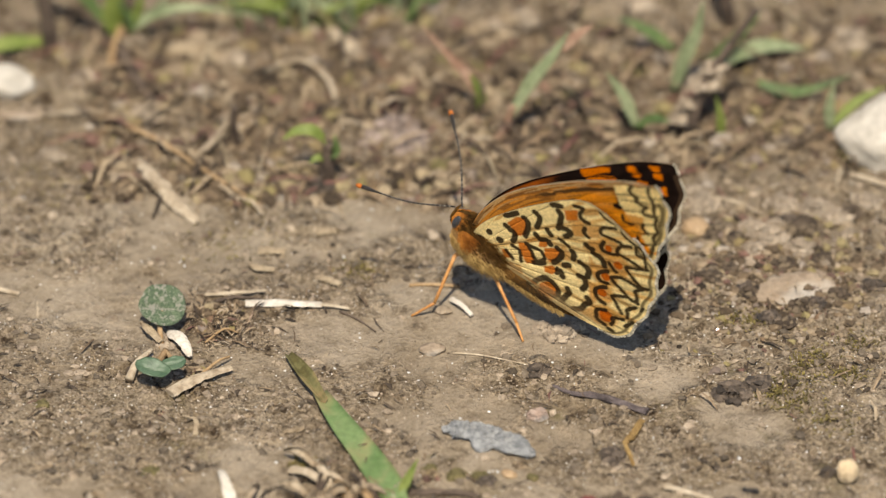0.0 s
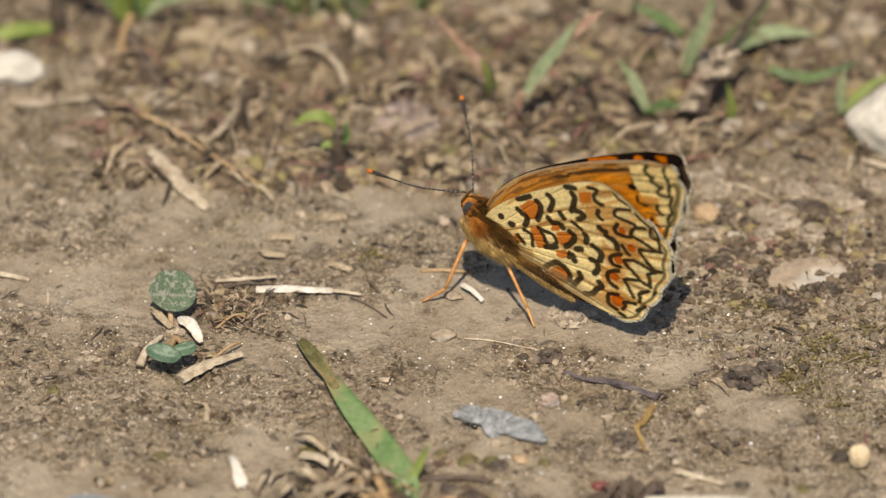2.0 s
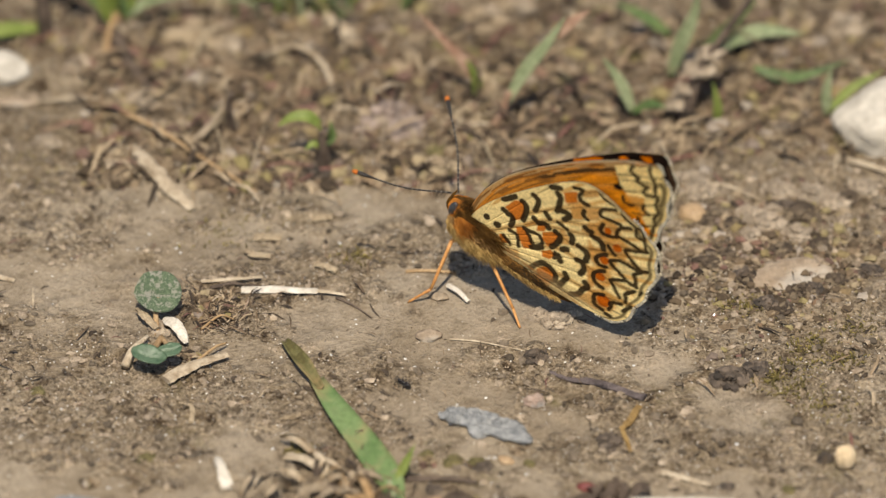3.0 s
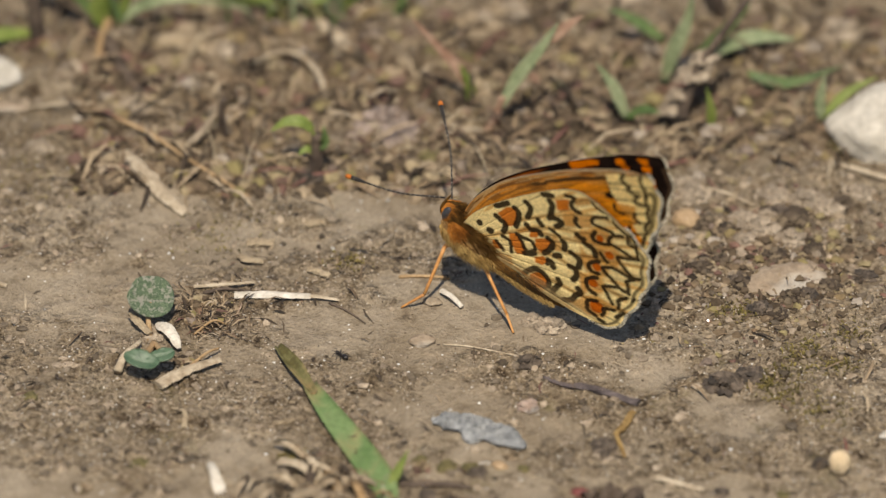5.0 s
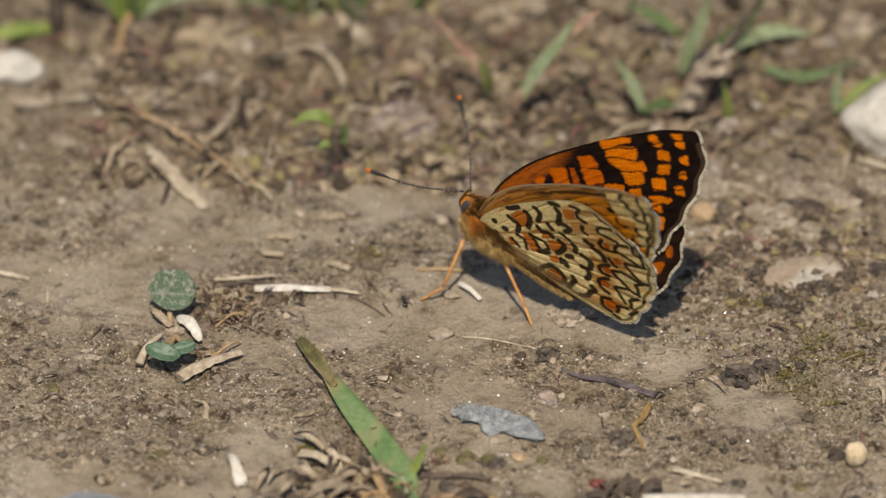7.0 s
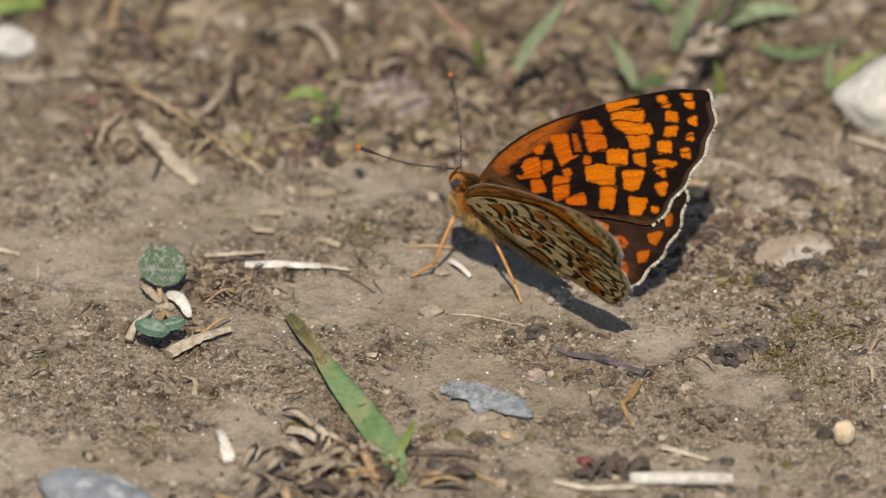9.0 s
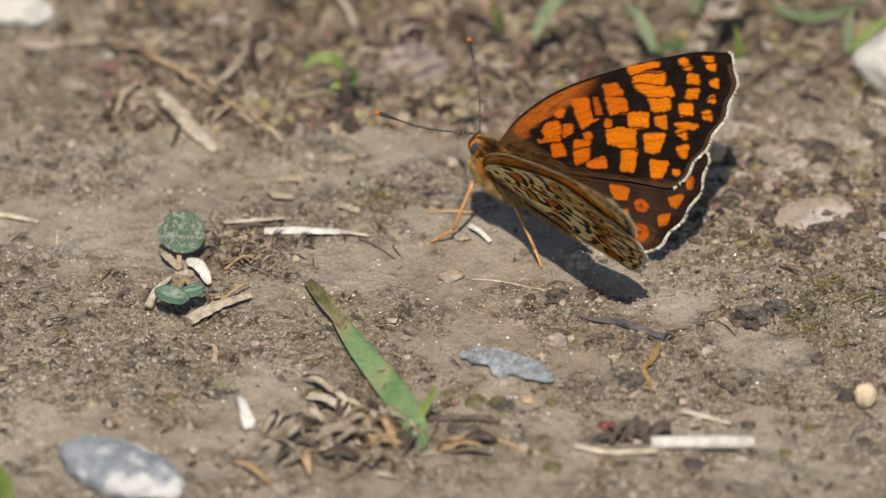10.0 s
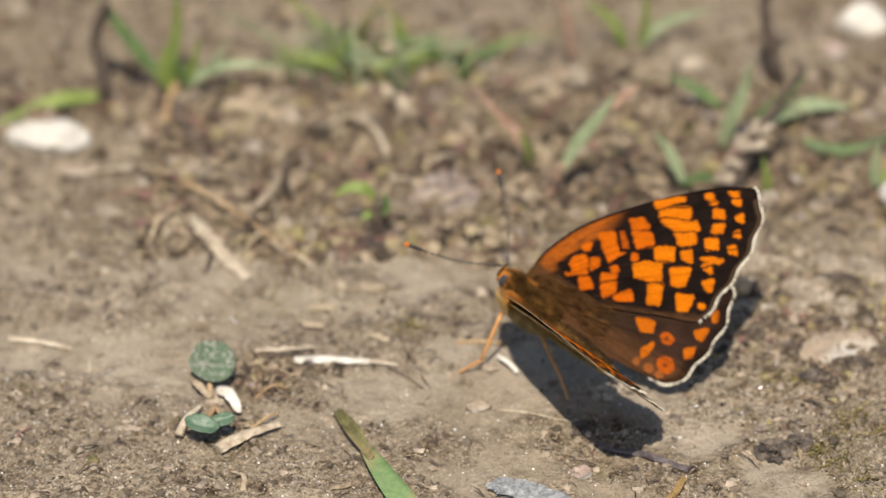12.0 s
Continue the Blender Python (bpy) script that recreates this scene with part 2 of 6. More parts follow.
M_EYE = mottled("grey_eye", (0.016, 0.016, 0.018), (0.06, 0.062, 0.068), 4000, 0.4, 0.35, 0.00002)
M_LEG = mottled("orange_leg", (0.34, 0.14, 0.035), (0.54, 0.27, 0.09), 1500, 0.5, 0.4, 0.00004)
M_TIP = mottled("club_tip", (0.40, 0.10, 0.012), (0.56, 0.17, 0.025), 1500, 0.5)
M_BAND = mottled("pale_band", (0.24, 0.21, 0.17), (0.4, 0.36, 0.3), 1500, 0.6)

# ---------------------------------------------------------------- ground
def build_ground():
    def axis(a, b, step):
        inner = np.arange(a, b + step / 2, step)
        out = [step]
        while sum(out) < 300000:
            out.append(out[-1] * 1.45)
        o = np.cumsum(out)
        return np.concatenate([(a - o)[::-1], inner, b + o])
    xs, ys = axis(-58, 50, 0.23), axis(-56, 62, 0.23)
    X, Y = np.meshgrid(xs, ys)
    Z = height(X, Y)
    nx, ny = len(xs), len(ys)
    co = np.stack([X, Y, Z], -1).reshape(-1, 3) * MM
    idx = np.arange(nx * ny).reshape(ny, nx)
    quads = np.stack([idx[:-1, :-1], idx[:-1, 1:], idx[1:, 1:], idx[1:, :-1]], -1).reshape(-1, 4)
    me = bpy.data.meshes.new("ground")
    mesh_arrays(me, co, quads)
    at = me.attributes.new("crumbly", "FLOAT", "POINT")
    at.data.foreach_set("value", islands(X, Y).ravel().astype(np.float32))
    ob = link_mesh("ground", me, M_SOIL)
    tagged(ob, "bare grey-brown silty soil with crumbs and cracks", "ground", kind="structure")


def mesh_arrays(me, co, quads):
    me.vertices.add(len(co))
    me.vertices.foreach_set("co", np.asarray(co, np.float32).ravel())
    me.loops.add(quads.size)
    me.loops.foreach_set("vertex_index", quads.astype(np.int32).ravel())
    me.polygons.add(len(quads))
    me.polygons.foreach_set("loop_start", np.arange(0, quads.size, 4, dtype=np.int32))
    me.update(calc_edges=True)
    me.shade_smooth()


build_ground()

# ---------------------------------------------------------------- butterfly
YAW, PITCH = 154.22, 23.93
HINGE = Vector((1.26, -7.01, 6.96))
ROLL = -2.73
# outlines: along the body towards the tail, and away from it
FORE = [(-0.08, 0.37), (0.15, 3.07), (1.09, 5.92), (2.49, 8.41), (4.29, 10.85), (6.05, 13.04), (7.92, 15.08), (9.74, 16.89), (11.3, 17.95), (12.3, 18.3), (13.45, 17.6),
        (14.45, 15.8), (14.95, 13.63), (15.13, 11.24), (15.1, 8.92), (15.03, 6.88), (14.6, 5.67), (11.87, 4.4), (8.8, 2.79), (4.65, 0.73), (1.08, -1.11)]
HIND = [(0.33, -1.19), (0.63, 1.42), (1.79, 4.13), (4.0, 7.63), (6.36, 10.71), (8.09, 11.87), (10.48, 11.79), (13.34, 10.96), (15.4, 9.98), (16.2, 8.75), (16.85, 6.79),
        (16.95, 4.4), (16.75, 2.3), (16.4, 0.45), (15.7, -0.46), (14.46, -0.78), (12.15, -1.24), (8.6, -1.6), (4.55, -1.9), (1.6, -1.95)]
LOW = 2.03
BLACK, ORANGE, DEEP = (0.009, 0.005, 0.0035), (0.60, 0.150, 0.002), (0.50, 0.100, 0.002)
CREAM, TAN, SMOKE = (0.86, 0.665, 0.30), (0.56, 0.27, 0.055), (0.055, 0.027, 0.012)


def lay(col, mask, c):
    """Lay colour c over col where mask is 1."""
    return col * (1 - mask[:, None]) + np.array(c)[None, :] * mask[:, None]


# marks of the wings: along the body towards the tail, and away from it (mm)
EDGE_PATCHES = [
    [(10.32, 16.94), (11.12, 17.62), (11.52, 17.14), (10.69, 16.54)],
    [(11.03, 16.42), (11.84, 17.08), (12.34, 16.55), (11.32, 16.19)],
    [(12.1, 15.36), (12.78, 16.22), (13.28, 15.48), (12.44, 15.17)],
    [(12.84, 14.18), (13.26, 14.85), (13.88, 14.2), (13.14, 13.85)],
    [(13.12, 12.75), (13.81, 13.53), (14.39, 12.74), (13.61, 12.29)],
    [(11.6, 10.57), (12.73, 11.27), (13.87, 11.76), (12.87, 10.46)],
    [(12.19, 10.27), (13.08, 10.76), (13.7, 10.12), (12.96, 10.02)],
    [(12.95, 9.01), (13.98, 9.96), (14.43, 8.54), (13.43, 8.62)],
    [(13.85, 7.19), (14.36, 7.63), (14.67, 7.17), (14.13, 6.78)]]
OUTER_PATCHES = [
    [(8.75, 15.44), (9.45, 16.16), (9.79, 15.82), (9.11, 15.12)],
    [(9.45, 15.14), (10.22, 15.7), (10.24, 15.41), (9.55, 14.99)],
    [(10.13, 14.75), (11.13, 15.55), (11.67, 14.76), (10.59, 14.14)],
    [(10.9, 13.63), (11.86, 14.39), (12.36, 13.65), (11.37, 12.95)],
    [(11.01, 12.25), (12.1, 13.11), (12.77, 12.13), (11.65, 11.41)],
    [(9.96, 10.2), (10.78, 10.79), (11.64, 9.7), (10.62, 9.34)],
    [(10.06, 8.32), (11.73, 9.4), (12.26, 7.87), (11.08, 7.03)],
    [(11.72, 6.87), (13.25, 7.71), (13.54, 6.01), (12.83, 5.4)]]
DISC_PATCHES = [
    [(5.61, 12.18), (7.36, 14.08), (7.82, 14.34), (5.96, 11.92)],
    [(6.33, 11.89), (8.49, 13.87), (9.14, 13.17), (6.75, 11.39)],
    [(6.92, 11.44), (9.74, 13.17), (10.48, 12.6), (8.6, 11.15)],
    [(8.6, 11.05), (10.35, 12.29), (10.92, 11.35), (9.39, 10.26)],
    [(7.9, 9.1), (9.37, 10.14), (10.15, 9.0), (8.68, 8.07)],
    [(7.15, 6.88), (9.23, 8.45), (10.16, 6.95), (7.98, 5.67)],
    [(9.12, 6.22), (10.4, 6.91), (11.28, 4.95), (10.31, 4.33)]]
CELL_PATCHES = [
    [(4.63, 9.77), (5.61, 10.65), (6.78, 10.22), (5.4, 9.06)],
    [(5.53, 8.97), (7.28, 10.11), (7.94, 9.05), (6.72, 8.01)],
    [(3.14, 7.09), (4.08, 8.12), (6.11, 7.11), (5.43, 5.55)],
    [(6.46, 7.21), (7.06, 7.78), (7.46, 7.45), (6.68, 6.9)],
    [(2.54, 5.41), (3.1, 6.28), (3.49, 5.72), (2.91, 5.13)],
    [(2.4, 4.34), (3.23, 5.07), (4.4, 3.68), (2.78, 2.25)],
    [(3.68, 5.03), (4.37, 5.45), (4.95, 4.71), (4.3, 4.03)],
    [(5.64, 5.34), (6.09, 5.87), (6.54, 5.37), (6.05, 4.91)],
    [(5.37, 4.36), (6.4, 5.16), (7.48, 3.7), (6.5, 2.58)],
    [(3.78, 2.95), (4.58, 3.73), (5.53, 2.86), (4.7, 2.03)],
    [(7.36, 3.26), (8.46, 4.82), (9.15, 3.98), (7.68, 3.2)]]
EYE_SPOT = [(4.51, 8.32), (4.89, 8.58), (6.15, 7.67), (5.67, 7.34)]
HIND_PATCHES = [
    [(10.02, 2.78), (11.65, 3.57), (12.11, 2.65), (11.17, 1.98)],
    [(14.94, 4.82), (15.88, 5.84), (16.07, 4.54), (15.52, 4.33)],
    [(15.37, 7.1), (15.76, 7.55), (16.27, 6.65), (15.99, 6.45)],
    [(12.0, 0.78), (12.64, 1.88), (12.87, 1.04), (12.46, 0.11)],
    [(15.07, 2.94), (15.93, 3.73), (16.19, 2.84), (15.68, 2.31)]]
HIND_RINGS = [(13.46, 2.88), (14.64, 0.86)]
BASE_BARS = [
    [(2.14, 4.26), (2.58, 4.8), (2.91, 5.37)],
    [(2.59, 3.23), (3.14, 3.1), (3.56, 3.09), (3.82, 2.64), (3.87, 2.12)],
    [(3.63, 5.38), (4.12, 5.19), (4.41, 4.51), (4.52, 3.58)],
    [(4.24, 6.74), (4.78, 6.6), (4.99, 6.11), (5.02, 5.34)],
    [(5.29, 4.45), (5.52, 4.34)],
    [(5.91, 5.77), (6.46, 5.47)],
    [(5.81, 4.22), (6.35, 4.63), (6.83, 4.44)],
    [(7.21, -0.7), (7.48, 0.08), (7.86, 0.56), (8.58, 0.69), (9.34, 0.34), (9.67, -0.29)],
    [(6.35, 1.39), (6.76, 1.68), (7.11, 2.09)],
    [(10.0, 1.11), (10.35, 0.74), (10.24, 0.14), (10.13, -0.53)]]
MIDDLE_BARS = [
    [(5.24, 8.83), (5.93, 9.32)],
    [(5.98, 8.66), (6.4, 8.38), (6.59, 7.51), (6.7, 6.8)],
    [(6.86, 7.11), (7.44, 7.33), (7.89, 7.11), (7.63, 6.47)],
    [(7.46, 4.55), (8.07, 4.32), (8.11, 3.56), (7.86, 2.8)],
    [(8.72, 5.33), (9.05, 4.99), (9.17, 4.54)],
    [(8.76, 3.23), (9.09, 3.54)],
    [(8.71, 2.4), (9.12, 1.98)],
    [(9.5, 7.1), (9.89, 6.98), (10.15, 7.07)],
    [(10.4, 6.66), (11.08, 6.74), (11.57, 6.54), (11.84, 6.1)],
    [(10.27, 3.18), (10.82, 3.29), (11.24, 2.75), (11.18, 2.04)],
    [(9.77, 4.7), (10.53, 4.61), (10.94, 4.35), (11.02, 3.73)],
    [(11.36, -0.6), (11.91, -0.07), (12.07, 0.74), (12.32, 1.27), (11.91, 1.52)]]
INNER_LINES = [
    [(7.19, 5.66), (7.79, 5.65), (8.31, 5.58)],
    [(3.98, 1.61), (4.7, 1.61), (5.2, 0.89), (5.32, 0.61)],
    [(3.75, 0.61), (4.35, 0.37), (4.6, 0.21)],
    [(4.86, 2.81), (5.44, 2.85), (6.26, 3.04), (6.72, 2.84), (6.98, 2.39), (6.6, 1.77), (6.2, 1.81), (5.8, 2.23), (5.23, 2.65), (4.86, 2.81)],
    [(8.37, 2.48), (8.57, 1.87)],
    [(8.0, -0.92), (8.34, -1.26), (9.45, -0.61)],
    [(8.6, -2.15), (9.31, -1.88)],
    [(9.58, -2.06), (10.54, -2.21), (11.3, -2.15)]]
DOT_ARCS = [
    [(6.96, 10.41), (7.7, 10.77), (7.75, 9.94), (8.13, 9.48), (8.78, 9.59)],
    [(8.71, 8.81), (8.83, 8.25), (9.32, 8.07)],
    [(10.72, 8.69), (10.71, 8.01), (11.12, 7.75), (11.75, 7.94), (12.22, 8.22)],
    [(12.04, 6.83), (12.55, 6.5), (12.93, 6.32)],
    [(12.28, 5.77), (11.78, 5.14), (11.75, 4.55), (12.28, 4.25), (12.83, 4.52)],
    [(12.88, 4.01), (12.21, 3.25), (12.37, 2.5), (12.9, 2.2), (13.5, 2.19)],
    [(13.85, 1.59), (13.2, 1.05), (13.37, 0.49), (13.63, 0.1), (14.46, 0.07)],
    [(14.85, -0.13), (15.33, -0.09)]]
CHEVRONS = [
    [(11.04, 11.04), (10.06, 10.25), (10.05, 9.58), (10.43, 9.37), (11.06, 9.57), (12.1, 9.91)],
    [(13.03, 10.23), (12.29, 9.69), (12.1, 8.93), (12.27, 8.54), (12.79, 8.52), (13.81, 8.68), (14.6, 8.62)],
    [(15.24, 8.93), (14.36, 8.22), (13.53, 7.67), (14.06, 7.13), (15.39, 6.63), (15.78, 6.59)],
    [(15.4, 6.37), (14.26, 6.26), (13.52, 6.07), (12.84, 5.43), (13.41, 5.06), (14.31, 4.8), (15.19, 4.56), (15.97, 4.65)],
    [(14.85, 4.5), (13.76, 3.63), (14.14, 3.19), (15.18, 2.42)],
    [(16.17, 6.93), (15.73, 6.52), (15.22, 5.66), (15.52, 5.43), (15.82, 4.75)],
    [(15.99, 4.11), (15.46, 3.13), (15.66, 2.86), (15.82, 2.35)],
    [(15.61, 1.92), (14.72, 1.26), (14.97, 0.93), (14.87, 0.52)],
    [(16.08, 1.27), (16.44, 2.29)]]
OUTER_LINES = [
    [(9.01, 11.89), (9.4, 11.43), (10.1, 11.4), (10.87, 11.45), (11.58, 11.59)],
    [(9.45, 12.01), (10.28, 11.88), (10.87, 11.87), (11.77, 11.66)],
    [(11.48, 11.39), (11.99, 10.88), (13.12, 10.73), (13.53, 10.73)],
    [(11.57, 11.89), (12.4, 11.56), (13.03, 11.48), (13.79, 10.83), (14.33, 10.25), (15.02, 9.02)],
    [(13.44, 10.49), (13.82, 9.76), (14.49, 9.86)],
    [(16.56, 4.0), (16.61, 4.55)]]
RUST_PATCHES = [
    [(2.71, 3.66), (3.08, 4.87), (3.73, 5.31), (4.17, 4.69), (4.4, 3.63), (3.81, 2.93), (3.39, 3.34)],
    [(6.49, 9.14), (7.37, 10.13), (7.71, 9.08), (6.99, 8.39)],
    [(4.37, 2.36), (4.95, 2.79), (5.74, 2.17), (6.37, 1.43), (5.82, 0.83), (5.03, 1.52)],
    [(5.89, 4.05), (6.54, 4.42), (6.56, 3.88), (6.07, 3.5)],
    [(6.6, 3.62), (7.5, 4.45), (7.92, 4.18), (7.83, 3.3), (7.53, 2.63), (6.88, 2.98)],
    [(7.36, 1.68), (7.94, 2.38), (8.44, 2.15), (8.2, 1.53), (7.63, 1.3)],
    [(7.8, -0.44), (8.1, 0.25), (8.55, 0.57), (9.41, 0.01), (9.5, -0.45), (8.65, -0.86), (8.0, -0.92)],
    [(3.39, 0.5), (3.77, 0.6), (4.45, 0.28), (3.87, -0.18)]]
TAN_PATCHES = [
    [(7.74, 8.02), (8.46, 8.71), (8.88, 7.72), (8.37, 7.24)],
    [(8.76, 8.92), (9.79, 9.91), (10.17, 8.87), (9.43, 8.09)],
    [(4.86, 3.26), (5.65, 4.46), (5.92, 4.24), (5.05, 3.11)],
    [(11.87, 2.27), (11.9, 3.26), (12.67, 1.82), (12.51, 1.12)],
    [(5.42, -2.16), (6.4, -1.63), (7.97, -1.79), (6.56, -2.72)],
    [(6.91, 9.28), (8.21, 9.29), (8.36, 8.94), (7.24, 8.21)],
    [(9.83, 7.57), (10.46, 8.18), (10.92, 7.39), (10.3, 6.89)],
    [(10.32, 6.02), (11.12, 5.56), (11.79, 4.19), (11.16, 4.4)]]
TAN_BAND = [
    [(7.66, 8.13), (8.54, 8.97), (9.0, 7.99), (8.09, 7.13)],
    [(9.52, 7.81), (11.77, 9.55), (12.34, 8.56), (11.78, 7.68), (11.31, 7.06), (10.27, 6.91)],
    [(11.24, 6.66), (13.03, 8.2), (13.97, 6.57), (12.84, 6.34), (11.93, 6.48)],
    [(10.69, 4.81), (11.32, 5.9), (12.6, 5.77), (13.19, 4.99), (12.23, 4.1)],
    [(11.19, 3.12), (13.15, 3.96), (13.93, 2.87), (12.7, 2.22), (11.76, 2.67)],
    [(12.1, -0.32), (12.83, 1.36), (14.54, 1.96), (14.89, 0.63), (13.84, -0.35)],
    [(7.79, 5.24), (8.62, 5.03), (8.95, 4.01), (8.23, 3.67)],
    [(9.28, 6.64), (9.65, 7.5), (10.53, 7.16), (10.96, 6.73), (10.06, 6.54)],
    [(4.49, -0.46), (5.48, 0.14), (5.97, -0.75), (5.02, -1.14)],
    [(7.83, 10.68), (9.05, 11.88), (9.17, 11.3), (8.05, 10.14)]]
UNDER_VEINS = [
    [(2.67, 0.34), (4.4, 2.58), (5.95, 4.68), (7.75, 6.2), (10.0, 7.83), (11.89, 9.15), (13.73, 10.6)],
    [(4.71, 4.68), (7.14, 7.63), (9.58, 9.99), (11.63, 10.95), (13.43, 11.34)],
    [(5.87, 4.28), (7.71, 5.16), (9.66, 6.33), (11.36, 6.94), (13.23, 7.72), (14.9, 8.99)],
    [(7.74, 4.53), (9.47, 4.5), (11.42, 5.66), (13.12, 6.27), (14.92, 6.64), (16.01, 6.67)],
    [(7.2, 2.38), (8.81, 3.21), (11.0, 3.27), (12.91, 3.41), (14.99, 3.7), (16.0, 3.65)],
    [(7.32, -0.13), (9.49, 0.56), (12.49, 1.04), (14.64, 1.72), (15.89, 2.23)],
    [(7.66, 10.51), (9.33, 11.81), (11.23, 11.94), (12.77, 11.74)]]
DOTS = [(11.39, 8.33), (12.82, 7.25), (12.4, 5.08), (12.83, 3.16), (14.11, 1.01)]
TIP_NET = [
    [(10.36, 16.73), (10.38, 16.04), (10.84, 15.8), (11.34, 15.77)],
    [(11.34, 15.77), (11.4, 15.3), (11.99, 15.36), (12.52, 15.55)],
    [(12.35, 15.37), (12.29, 14.6), (12.79, 14.57), (13.36, 14.97)],
    [(10.96, 12.74), (11.3, 12.21), (12.06, 12.44)],
    [(12.93, 13.3), (13.04, 12.72), (13.68, 12.65)],
    [(13.05, 11.5), (13.25, 11.01), (13.84, 11.07)],
    [(11.66, 18.06), (11.88, 17.2), (12.38, 16.83), (12.94, 16.33)],
    [(12.94, 16.33), (13.16, 15.48), (13.72, 14.98)],
    [(13.72, 14.98), (13.8, 14.18), (14.32, 13.47)],
    [(14.29, 13.26), (14.23, 12.5), (14.71, 11.93)],
    [(14.63, 11.51), (14.8, 10.63)]]
TIP_VEINS = [
    [(9.31, 14.43), (10.78, 15.66), (12.4, 16.78), (13.25, 17.53)],
    [(10.13, 14.2), (11.37, 15.38), (12.86, 16.24), (13.74, 16.78)],
    [(10.76, 13.24), (12.31, 14.55), (13.5, 15.22), (14.22, 15.67)],
    [(11.21, 12.12), (12.84, 13.22), (13.82, 14.13), (14.51, 14.83)],
    [(12.36, 11.69), (13.35, 12.26), (14.37, 13.35), (14.81, 13.6)],
    [(10.53, 16.91), (11.71, 17.93), (12.63, 18.69)],
    [(13.49, 10.73), (14.19, 11.41), (15.0, 12.39)],
    [(12.63, 18.69), (13.22, 17.86), (13.82, 16.69), (14.29, 15.38), (14.62, 13.95), (14.93, 12.33)]]
TIP_TAN = [
    [(10.91, 12.87), (12.63, 14.06), (13.01, 13.39), (12.33, 12.36), (11.44, 12.17)],
    [(12.06, 12.44), (13.14, 13.09), (13.56, 12.35), (12.86, 11.66)]]
FORE_GLOW = [
    [(6.36, 10.82), (7.42, 12.44), (9.42, 14.15), (9.97, 13.69), (8.51, 12.16), (6.89, 10.72)],
    [(9.21, 12.23), (10.58, 13.07), (12.33, 12.36), (13.3, 12.1), (12.46, 11.45), (11.04, 11.95)]]
TIP_AREA = [(8.98, 15.35), (10.05, 16.47), (13.17, 19.25), (14.46, 16.61), (15.4, 11.89), (14.82, 10.81), (13.48, 11.71), (12.71, 12.68),
     (11.42, 13.04), (10.18, 13.85)]
UPPER_VEINS = [
    [(4.14, 9.97), (6.18, 11.86), (8.46, 13.92), (10.47, 16.1)],
    [(5.76, 10.69), (6.86, 11.43), (9.5, 13.17), (11.35, 14.31), (13.13, 15.3)],
    [(7.34, 10.43), (8.5, 11.04), (10.46, 12.44), (12.27, 13.48), (13.66, 14.77)],
    [(6.49, 7.59), (7.89, 9.13), (9.42, 10.22), (10.95, 11.31), (12.85, 12.12), (14.13, 13.32)],
    [(5.02, 5.12), (7.1, 6.95), (9.19, 8.5), (11.5, 9.49), (12.95, 10.45), (13.94, 11.66)],
    [(5.44, 2.98), (6.73, 4.68), (9.05, 6.17), (11.08, 7.03), (13.05, 8.0), (14.59, 8.66)],
    [(6.38, 2.14), (9.11, 3.78), (11.54, 4.84), (13.62, 5.89)]]
BASAL_SPOTS = [(1.63, 1.33, 0.27), (1.03, -0.17, 0.24), (2.27, 0.02, 0.26), (2.8, 1.29, 0.33), (2.93, -1.81, 0.2)]


def near_edge(U, R, pts):
    """Distance from each place to the broken line through pts."""
    best = np.full(len(U), 1e9)
    for (ax, ay), (bx, by) in zip(pts, pts[1:]):
        dx, dy = bx - ax, by - ay
        k = np.clip(((U - ax) * dx + (R - ay) * dy) / (dx * dx + dy * dy + 1e-9), 0, 1)
        best = np.minimum(best, np.hypot(U - ax - k * dx, R - ay - k * dy))
    return best


def patch(U, R, poly, soft=0.05, grow=0.0):
    """1 inside the outline poly, with a soft edge."""
    inside = np.zeros(len(U), bool)
    for (ax, ay), (bx, by) in zip(poly, poly[1:] + poly[:1]):
        if ay != by:
            inside ^= ((ay > R) != (by > R)) & (U < (bx - ax) * (R - ay) / (by - ay) + ax)
    d = near_edge(U, R, poly + poly[:1])
    return sstep(-soft, soft, np.where(inside, d, -d) + grow)


def rounded(poly, by):
    """The outline drawn in towards its middle, to be grown again with round corners."""
    cu, cr = sum(p[0] for p in poly) / len(poly), sum(p[1] for p in poly) / len(poly)
    out = []
    for u, r in poly:
        d = math.hypot(u - cu, r - cr)
        k = max(0.35, 1 - by / d)
        out.append((cu + (u - cu) * k, cr + (r - cr) * k))
    return out


def bar(U, R, pts, wide):
    """1 on a rounded stroke through pts."""
    line = [(p.x, p.y) for p in smooth_line([(u, r, 0) for u, r in pts], 4 * len(pts))]
    return 1 - sstep(0.35 * wide, 0.62 * wide, near_edge(U, R, line))


def ragged(U, R, big=0.16, small=0.08):
    """Places shifted a little, so that marks get uneven edges of rows of scales."""
    du = big * (vnoise(U * 1.1, R * 1.1, 3) - 0.5) + small * (vnoise(U * 4.5, R * 4.5, 5) - 0.5) + 0.05 * (vnoise(U * 11, R * 11, 1) - 0.5)
    dr = big * (vnoise(U * 1.1, R * 1.1, 8) - 0.5) + small * (vnoise(U * 4.5, R * 4.5, 6) - 0.5) + 0.05 * (vnoise(U * 11, R * 11, 2) - 0.5)
    return U + du, R + dr


